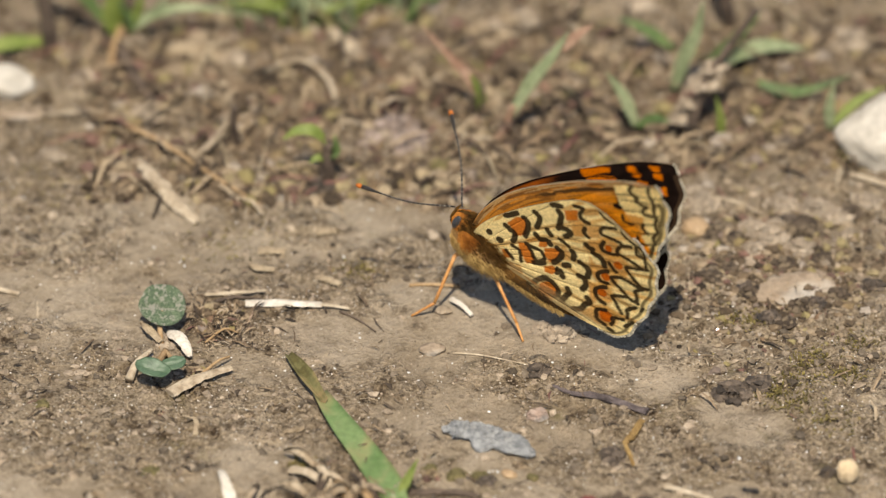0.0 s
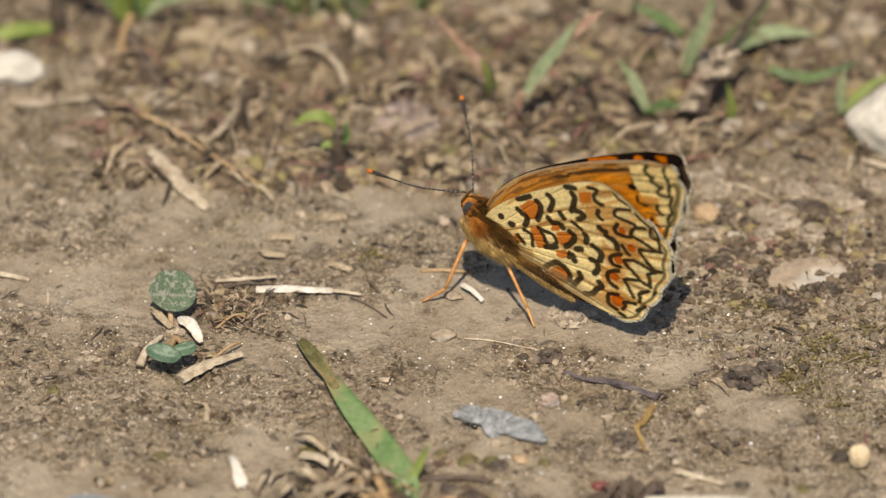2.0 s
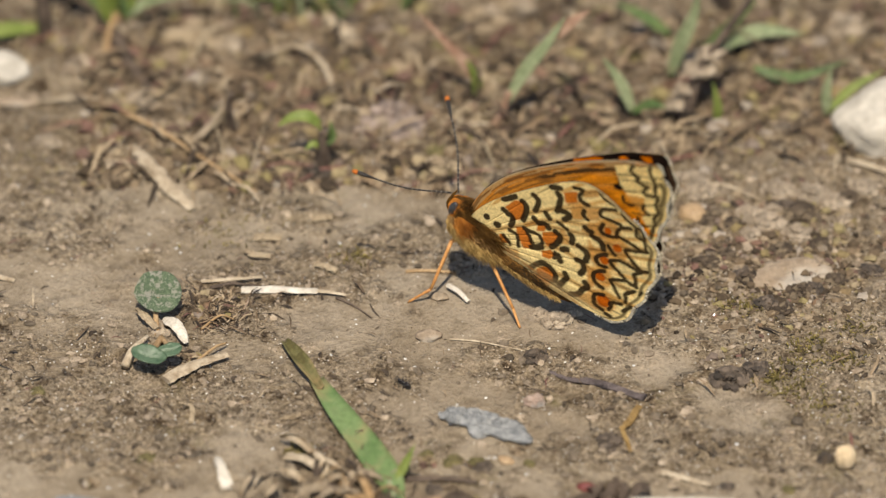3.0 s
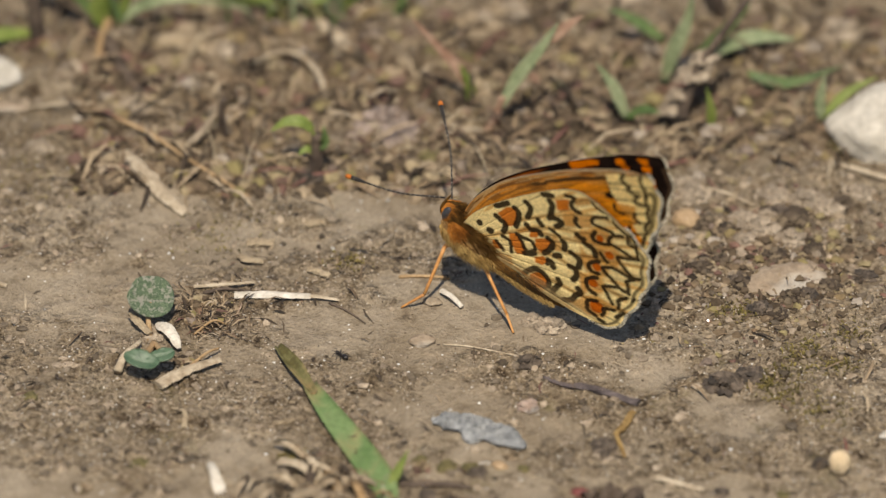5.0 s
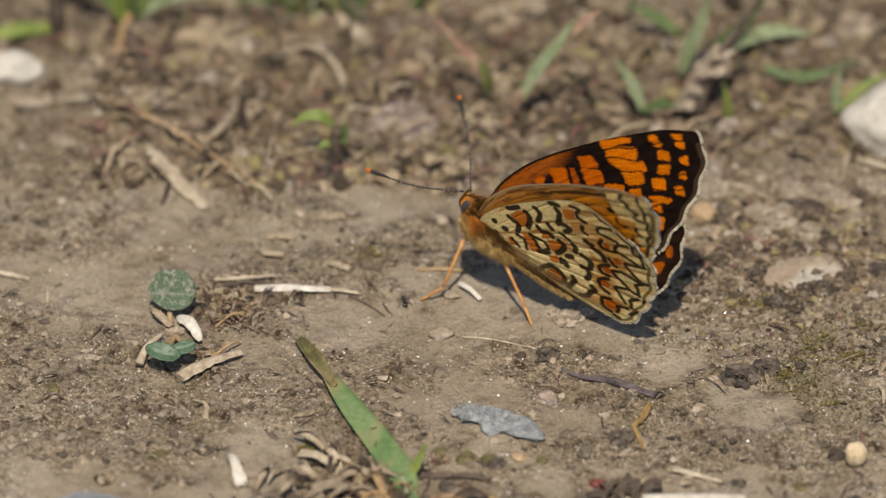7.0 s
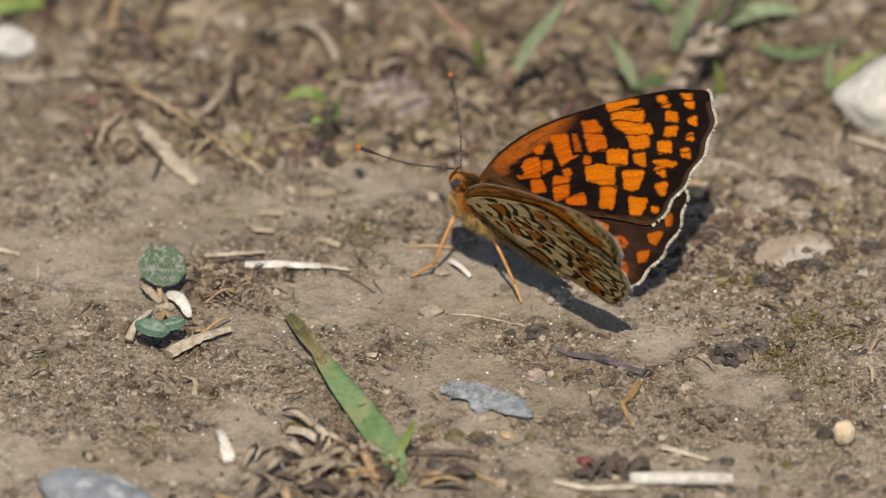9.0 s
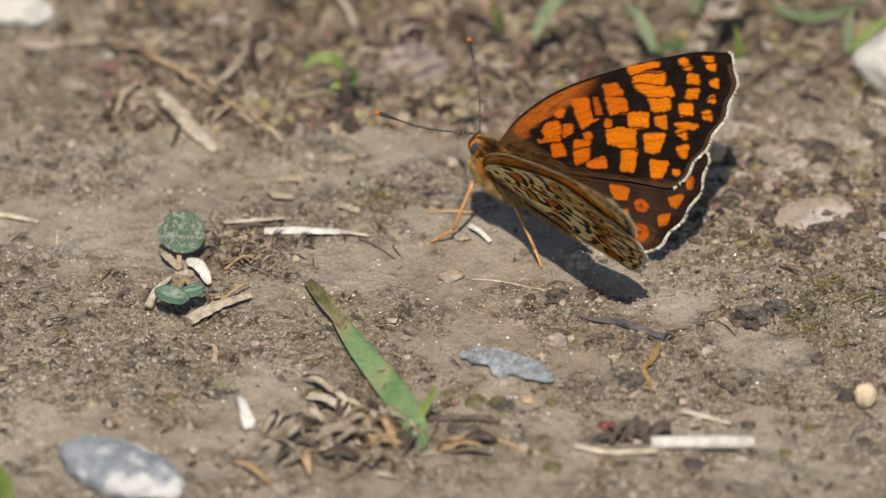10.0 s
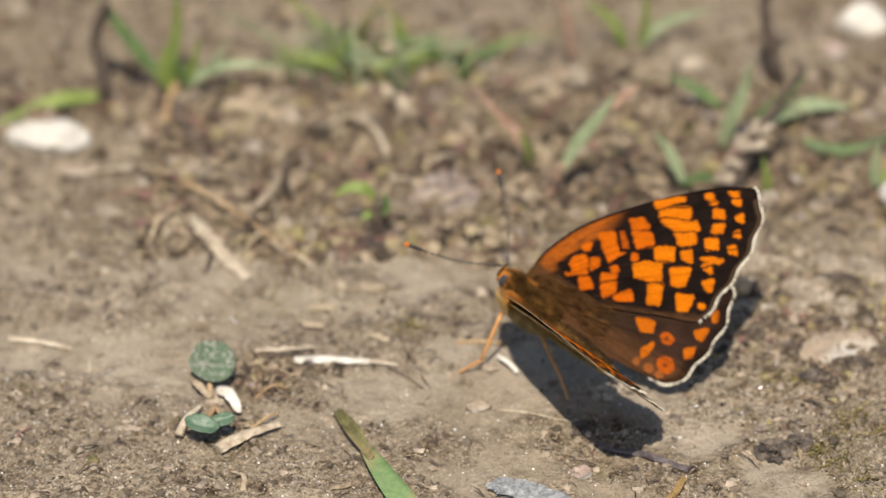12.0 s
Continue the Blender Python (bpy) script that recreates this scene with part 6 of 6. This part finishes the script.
weed = new("broad_leaf_seedling")
put(weed, -24.6, -14.0)
tagged(weed, "low seedling with round blue-green leaves dusted with silt", "seedling")
round_leaf(weed, (-0.4, 3.2, 2.2), (2.1, 2.0), (30, 6, 10), M_DUSTY, seed=1, cup=0.16)["label"] = "round leaf caked with pale dust"
round_leaf(weed, (-0.9, -5.6, 2.0), (1.55, 1.0), (10, 10, -12), M_BLUEGREEN, seed=2, cup=0.16)
round_leaf(weed, (0.9, -4.6, 1.9), (1.1, 0.75), (12, -8, 10), M_BLUEGREEN, seed=3)
for line, r, m in (([(-0.4, 0, 0), (-0.6, 1.8, 1.0), (-0.4, 3.0, 1.8)], 0.25, M_ROOT), ([(0, -0.6, 0.2), (-0.4, -3.0, 1.0), (-1.1, -5.2, 1.8)], 0.3, M_ROOT),
                   ([(0, -0.6, 0.2), (0.5, -2.6, 1.0), (0.8, -4.4, 1.7)], 0.22, M_ROOT)):
    bm = bmesh.new()
    tube(bm, smooth_line(line, 8), r, 8, 1.0, 0.2, random.Random(2))
    part("stem", bm, m, weed)
stick("wood_splinter", "pale curled husk beside the seedling", [(-26.6, -11.2, 0.8), (-26.0, -12.6, 0.9), (-25.0, -13.8, 0.5)], (0.5, 0.3), M_CHIP, 0.5, 9, 0.3)
stick("husk", "pinkish open seed husk by the seedling", [(-24.4, -12.8, 0.9), (-23.2, -14.0, 1.1), (-22.4, -15.6, 0.6)], [0.25, 0.45, 0.6, 0.66, 0.62, 0.6, 0.58, 0.55, 0.52, 0.5, 0.46, 0.4, 0.3, 0.2], M_STRAW, 0.4, 9, 0.22, 14, "husk")
stick("twig", "short pale twig with a knob", [(-27.6, -19.0, 0.5), (-27.0, -17.2, 0.8), (-25.8, -15.0, 0.6)], (0.42, 0.2), M_WOOD)
stick("twig", "thin yellow stalk by the seedling", [(-21.6, -18.4, 0.4), (-20.0, -16.8, 0.9), (-18.9, -15.6, 0.6)], (0.16, 0.1), M_ROOT)
for i, (x, y, s) in enumerate(((-20.8, -8.6, 1.2), (-19.4, -10.4, 1.0), (-21.6, -11.0, 0.9), (-22.0, -17.0, 0.7), (-18.2, -9.0, 0.8))):
    heap("brown crumbly clod by the seedling", x, y, s, M_EARTH, 90 + i, "clod", "brown clods")

stick("twig", "short brown stalk by the seedling", [(-21.2, -13.2, 0.2), (-19.6, -12.0, 0.9), (-18.4, -11.8, 0.3)], (0.14, 0.08), M_ROOT)
stick("root", "fine dark rootlet trailing on silt", [(-9.6, -8.4, 0.15), (-8.0, -9.6, 0.15), (-6.4, -11.4, 0.1)], (0.11, 0.06), M_TWIG)

# dead leaves and stalks round the foot of the leaning blade
rnd = random.Random(4)
for i in range(52):
    x, y = rnd.gauss(-8.6, 3.2), rnd.gauss(-37.4, 2.4)
    ln = rnd.uniform(1.6, 4.6)
    a = rnd.uniform(0, 2 * math.pi)
    dx, dy = math.cos(a) * ln, math.sin(a) * ln
    up = rnd.uniform(0.3, 1.3)
    pts = [(0, 0, 0.15), (dx * 0.5, dy * 0.5, 0.3 + up), (dx, dy, 0.25 + up * rnd.uniform(0, 0.7))]
    bm = bmesh.new()
    ribbon(bm, smooth_line(pts, 9), taper(9, rnd.uniform(0.14, 0.5), 0.25, 0.6, 0.4), (rnd.uniform(-0.5, 0.5), rnd.uniform(-0.9, 0.2), 0.7), rnd.uniform(0.3, 0.9), 0.035, rnd.uniform(-1.4, 1.4))
    ob = part("dead_leaf", bm, rnd.choice((M_DRY, M_DRY, M_DRY, M_WOOD, M_TWIG, M_ROOT, M_WOOD)))
    put(ob, x, y)
    tagged(ob, "curled dry brown leaf scrap on the soil", "dead leaf", "leaf litter")
stick("straw", "thin yellow stalk among dead leaves", [(-11.0, -36.6, 0.6), (-8.4, -37.6, 0.8), (-6.0, -38.2, 0.5)], (0.3, 0.25), M_ROOT)
stick("straw", "split pale stalk among dead leaves", [(-13.2, -31.8, 0.6), (-11.4, -33.0, 1.1), (-9.4, -35.0, 0.6)], (0.5, 0.4), M_WOOD, 0.5)
stick("twig", "dark rotten stem across the silt", [(-3.0, -34.4, 0.3), (0.2, -34.2, 0.4), (3.0, -34.8, 0.3)], (0.35, 0.2), M_TWIG, 0.6, 7, 0.5)
stick("root", "reddish rootlet across the silt", [(-2.0, -37.4, 0.2), (2.4, -37.0, 0.3), (5.4, -38.6, 0.1)], (0.22, 0.14), M_ROOT, 0.8)
for i in range(16):
    x, y = 14.2 + rnd.gauss(0, 1.3), -36.2 + rnd.gauss(0, 0.5)
    bm = bmesh.new()
    a = rnd.uniform(0, 6.28)
    ribbon(bm, smooth_line([(0, 0, 0.1), (math.cos(a) * 0.8, math.sin(a) * 0.8, 0.7), (math.cos(a) * 1.7, math.sin(a) * 1.5, 0.4)], 7), taper(7, rnd.uniform(0.18, 0.45), 0.4, 0.7), (0, -0.4, 0.9), 0.5, 0.06, rnd.uniform(-1, 1))
    ob = part("dead_leaf", bm, M_TWIG)
    put(ob, x, y)
    tagged(ob, "rotted dark brown leaf scrap by the stick", "dead leaf", "rotted leaf scraps")


rnd = random.Random(15)
for i in range(30):
    x, y = (rnd.uniform(-4, 8), rnd.uniform(-41, -30)) if i < 14 else (rnd.uniform(9, 36), rnd.uniform(-47, -33)) if i < 24 else (rnd.uniform(-42, -14), rnd.uniform(-36, -22))
    s = rnd.uniform(0.3, 0.75)
    heap("small dark crumb of damp earth", x, y, s, rnd.choice((M_DARKST, M_OLIVE, M_EARTH, M_OLIVE)), 200 + i, "clod", "damp crumbs")


# ---------------------------------------------------------------- loose stuff on the soil
def scatter(name, label, mat, n, seed, place, size, shape, category):
    """Many small pieces as one mesh; place(rnd) gives x, y; shape is crumb, sliver or leaf."""
    rnd = random.Random(seed)
    xy = [place(rnd) for _ in range(n)]
    zz = height(np.array([p[0] for p in xy]), np.array([p[1] for p in xy]))
    v, f = [], []
    for (x, y), z in zip(xy, zz):
        s = size(rnd)
        a = rnd.uniform(0, 2 * math.pi)
        k = len(v)
        if shape == "crumb":
            flat = rnd.uniform(0.4, 0.8)
            for d in ICO:
                q = s * rnd.uniform(0.5, 1.4)
                dx, dy = d[0] * math.cos(a) - d[1] * math.sin(a), d[0] * math.sin(a) + d[1] * math.cos(a)
                v.append(((x + dx * q) * MM, (y + dy * q) * MM, (z + s * 0.12 + d[2] * q * flat) * MM))
            f += [(k + p, k + q, k + r) for p, q, r in ICO_FACES]
        else:
            if shape == "fibre":
                ln, w = s, rnd.uniform(0.07, 0.22)
            elif shape == "flake":
                ln, w = s, s * rnd.uniform(0.25, 0.55)
            else:
                ln, w = (s, min(0.45, s * rnd.uniform(0.05, 0.14))) if shape == "sliver" else (s, s * 0.5)
            tilt = rnd.uniform(-0.25, 0.45) if shape in ("sliver", "flake", "fibre") else rnd.uniform(0.2, 1.1)
            bend = rnd.uniform(-0.3, 0.3) * ln
            c, sn = math.cos(a), math.sin(a)
            for i, (t, ww) in enumerate(((0, 0.7), (0.5, 1.0), (1.0, 0.35))):
                px, py = c * t * ln - sn * bend * (t - t * t) * 2, sn * t * ln + c * bend * (t - t * t) * 2
                h = z + (0.05 + w * 0.5 if shape != "flake" else 0.02) + max(tilt * t * ln, -0.08) + (0.12 * ln if i == 1 else 0)
                for sx, up in ((1, 0), (0, 1), (-1, 0), (0, -1)):
                    v.append(((x + px - sn * w * ww * sx * 0.5) * MM, (y + py + c * w * ww * sx * 0.5) * MM, (h + up * w * ww * 0.3) * MM))
            for i in (0, 4):
                for j in range(4):
                    f.append((k + i + j, k + i + (j + 1) % 4, k + i + 4 + (j + 1) % 4, k + i + 4 + j))
            f += [(k + 3, k + 2, k + 1, k), (k + 8, k + 9, k + 10, k + 11)]
    me = bpy.data.meshes.new(name)
    me.from_pydata(v, [], f)
    if shape in ("fibre", "leaf"):
        me.shade_smooth()
    ob = link_mesh(name, me, mat)
    return tagged(ob, label, category, "", "stuff")


def anywhere(rnd):
    return rnd.uniform(-56, 48), rnd.uniform(-54, 60)


def clumped(seed, stray):
    """Mostly on the broken islands of the silt; stray: the share that lies anywhere."""
    draw = np.random.default_rng(seed)
    x, y = draw.uniform(-56, 48, 400000), draw.uniform(-54, 60, 400000)
    on = islands(x, y) > draw.uniform(0, 1, 400000)
    keep = on | (draw.uniform(0, 1, 400000) < stray)
    spots = iter(zip(x[keep].tolist(), y[keep].tolist()))
    return lambda rnd: next(spots)


def litter_zone(rnd):
    for _ in range(40):
        x, y = rnd.uniform(-56, 48), rnd.uniform(4, 60)
        edge = 9 + 0.10 * abs(x + 12) + 9 * (float(vnoise(x / 8, y / 8, 2)) - 0.5) + (15 if x < -33 else 0)
        fade = 1.0 if y < 31 else max(0.06, 1 - (y - 31) / 7)
        if y > edge and rnd.random() < (0.25 + float(vnoise(x / 5, y / 5, 5))) * fade:
            break
    return x, y


def moss_zone(rnd):
    cx, cy, s = rnd.choice(((31.5, -14.5, 1.3), (30.5, -17.5, 1.6), (29.9, -21, 1.5), (34.4, -16.9, 1.3), (33, -23, 2.2), (28.2, -19.6, 1.0), (-8.0, -2.2, 1.4), (-12, -30.5, 0.9), (-38, 10, 4), (10, 10, 4), (-20, 2, 4), (36, -12, 2), (26, -9, 1.6)))
    return rnd.gauss(cx, s * 0.75), rnd.gauss(cy, s * 0.55)


rnd = random.Random(91)
for i in range(46):
    x, y = litter_zone(rnd)
    heap("rough brown clod of earth among litter", x, min(y, 46), rnd.uniform(0.5, 1.5), rnd.choice((M_EARTH, M_DARKST, M_EARTH, M_LUMP, M_OLIVE)), 300 + i, "clod", "litter clods")
scatter("soil_crumbs", "loose grey-brown crumbs of silt", M_CRUMB, 34000, 1, clumped(1, 0.07), lambda r: min(0.5, 0.07 * r.paretovariate(1.9)), "crumb", "soil crumbs")
scatter("litter_crumbs", "coarse crumbs of earth among the litter", M_EARTH, 12000, 2, litter_zone, lambda r: min(0.95, 0.14 * r.paretovariate(1.7)), "crumb", "soil crumbs")
scatter("earth_crumbs", "coarse dark crumbs round the flat stone", M_EARTH, 2600, 12, lambda r: (r.gauss(28, 5.5), r.gauss(-1, 6.0)), lambda r: min(0.6, 0.12 * r.paretovariate(1.8)), "crumb", "soil crumbs")
scatter("sand_grains", "pale glinting grains of sand", M_SAND, 15000, 3, clumped(3, 0.14), lambda r: r.uniform(0.04, 0.10), "crumb", "sand")
scatter("quartz_grains", "bright glassy quartz grains in the silt", M_GLINT, 420, 9, anywhere, lambda r: r.uniform(0.08, 0.16), "crumb", "sand")
scatter("plant_scraps", "dark and tan scraps of dead plants", M_DEBRIS, 6500, 4, clumped(4, 0.08), lambda r: min(2.2, 0.30 * r.paretovariate(1.8)), "sliver", "plant litter")
scatter("plant_litter", "thick litter of dead stems and roots", M_DEBRIS, 6500, 5, litter_zone, lambda r: min(5.0, 0.55 * r.paretovariate(1.6)), "sliver", "plant litter")
scatter("leaf_bits", "fine broken bits of dead leaf and stalk", M_DEBRIS, 1100, 14, lambda r: (r.gauss(-8.0, 3.4), r.gauss(-36.6, 2.8)), lambda r: min(2.4, 0.45 * r.paretovariate(1.7)), "sliver", "plant litter")
scatter("dry_fibres", "thin tan fibres of dead grass", M_FIBRE, 290, 8, litter_zone, lambda r: r.uniform(1.5, 6.0), "fibre", "plant litter")
scatter("dark_scraps", "small black scraps of rotted plants", M_ROTTED_SHADE, 13000, 6, clumped(6, 0.08), lambda r: min(1.0, 0.13 * r.paretovariate(1.8)), "flake", "plant litter")
scatter("root_scraps", "tangle of brown rootlets and scraps by the seedling", M_DEBRIS, 420, 12, lambda r: (r.gauss(-20.2, 1.5), r.gauss(-10.2, 1.5)), lambda r: r.uniform(0.5, 1.7), "sliver", "plant litter")
scatter("moss", "olive-green moss leaves in low patches", M_MOSS, 1700, 7, moss_zone, lambda r: r.uniform(0.12, 0.36), "leaf", "moss")


# ---------------------------------------------------------------- ant
def build_ant():
    ant = new("ant")
    tagged(ant, "tiny black ant crawling over the silt", "ant")
    for name, cx, size in (("head", 0.52, (0.2, 0.18, 0.15)), ("thorax", 0.1, (0.28, 0.14, 0.14)), ("abdomen", -0.45, (0.34, 0.24, 0.22))):
        bm = bmesh.new()
        blob(bm, size, 2, 0.03, 3, 1.0, (cx, 0, 0.3))
        part(name, bm, M_ANT, ant)
    for sd in (1, -1):
        for x, reach in ((0.3, 0.35), (0.1, 0.0), (-0.05, -0.4)):
            bm = bmesh.new()
            tube(bm, [Vector((x, sd * 0.1, 0.28)), Vector((x + reach * 0.5, sd * 0.38, 0.42)), Vector((x + reach, sd * 0.62, 0.02))], [0.04, 0.04, 0.025], 6)
            part("leg", bm, M_ANT, ant)
        bm = bmesh.new()
        tube(bm, [Vector((0.66, sd * 0.08, 0.34)), Vector((0.85, sd * 0.22, 0.42)), Vector((1.08, sd * 0.2, 0.3))], [0.025, 0.025, 0.02], 5)
        part("antenna", bm, M_ANT, ant)
    return ant


ant = build_ant()
TRAIL = [
    (0.0, 26.0, -33.5), (0.5, 20.5, -32.2), (0.9, 15.4, -31.3), (1.2, 11.2, -30.8),
    (1.5, 7.1, -30.3), (1.8, 3.6, -28.6), (2.1, 0.1, -26.2), (2.5, -1.1, -24.0),
    (2.8, -2.6, -21.7), (3.2, -4.1, -20.8), (4.0, -5.9, -18.8), (4.8, -7.2, -16.7),
    (5.2, -9.0, -15.5), (5.35, -8.9, -15.1), (5.5, -8.3, -15.0), (5.8, -5.8, -13.6),
    (6.0, -5.3, -13.5), (6.2, -4.9, -13.3), (6.4, -4.5, -12.0), (6.6, -4.9, -11.2),
    (6.8, -4.7, -10.2), (7.0, -4.7, -9.3), (7.2, -5.1, -8.3), (8.0, -6.6, -2.0),
    (8.8, -7.6, 5.0), (9.6, -9.4, 10.0), (10.8, -9.0, 16.0), (12.0, -8.2, 21.0),
]


def motions():
    # the two sides lean a little unequally
    for w, hinge, side, lag in WINGS:
        walk(w, [(t, hinge @ pose(0, 0, 0, side * (90 - a + lag * max(0, 1 - a / 45)))) for t, a in (LEFT if side > 0 else RIGHT)])
    rows, last = [], None
    for i, (t, x, y) in enumerate(TRAIL):
        a, b = TRAIL[max(i - 1, 0)], TRAIL[min(i + 1, len(TRAIL) - 1)]
        ang = math.degrees(math.atan2(b[2] - a[2], b[1] - a[1]))
        if last is not None:
            while ang - last > 180:
                ang -= 360
            while ang - last < -180:
                ang += 360
            ang = last + max(-80, min(80, ang - last))
        last = ang
        rows.append((t, pose(x * MM, y * MM, (gz(x, y) + 0.02) * MM, 0, 0, ang)))
    walk(ant, rows)


motions()
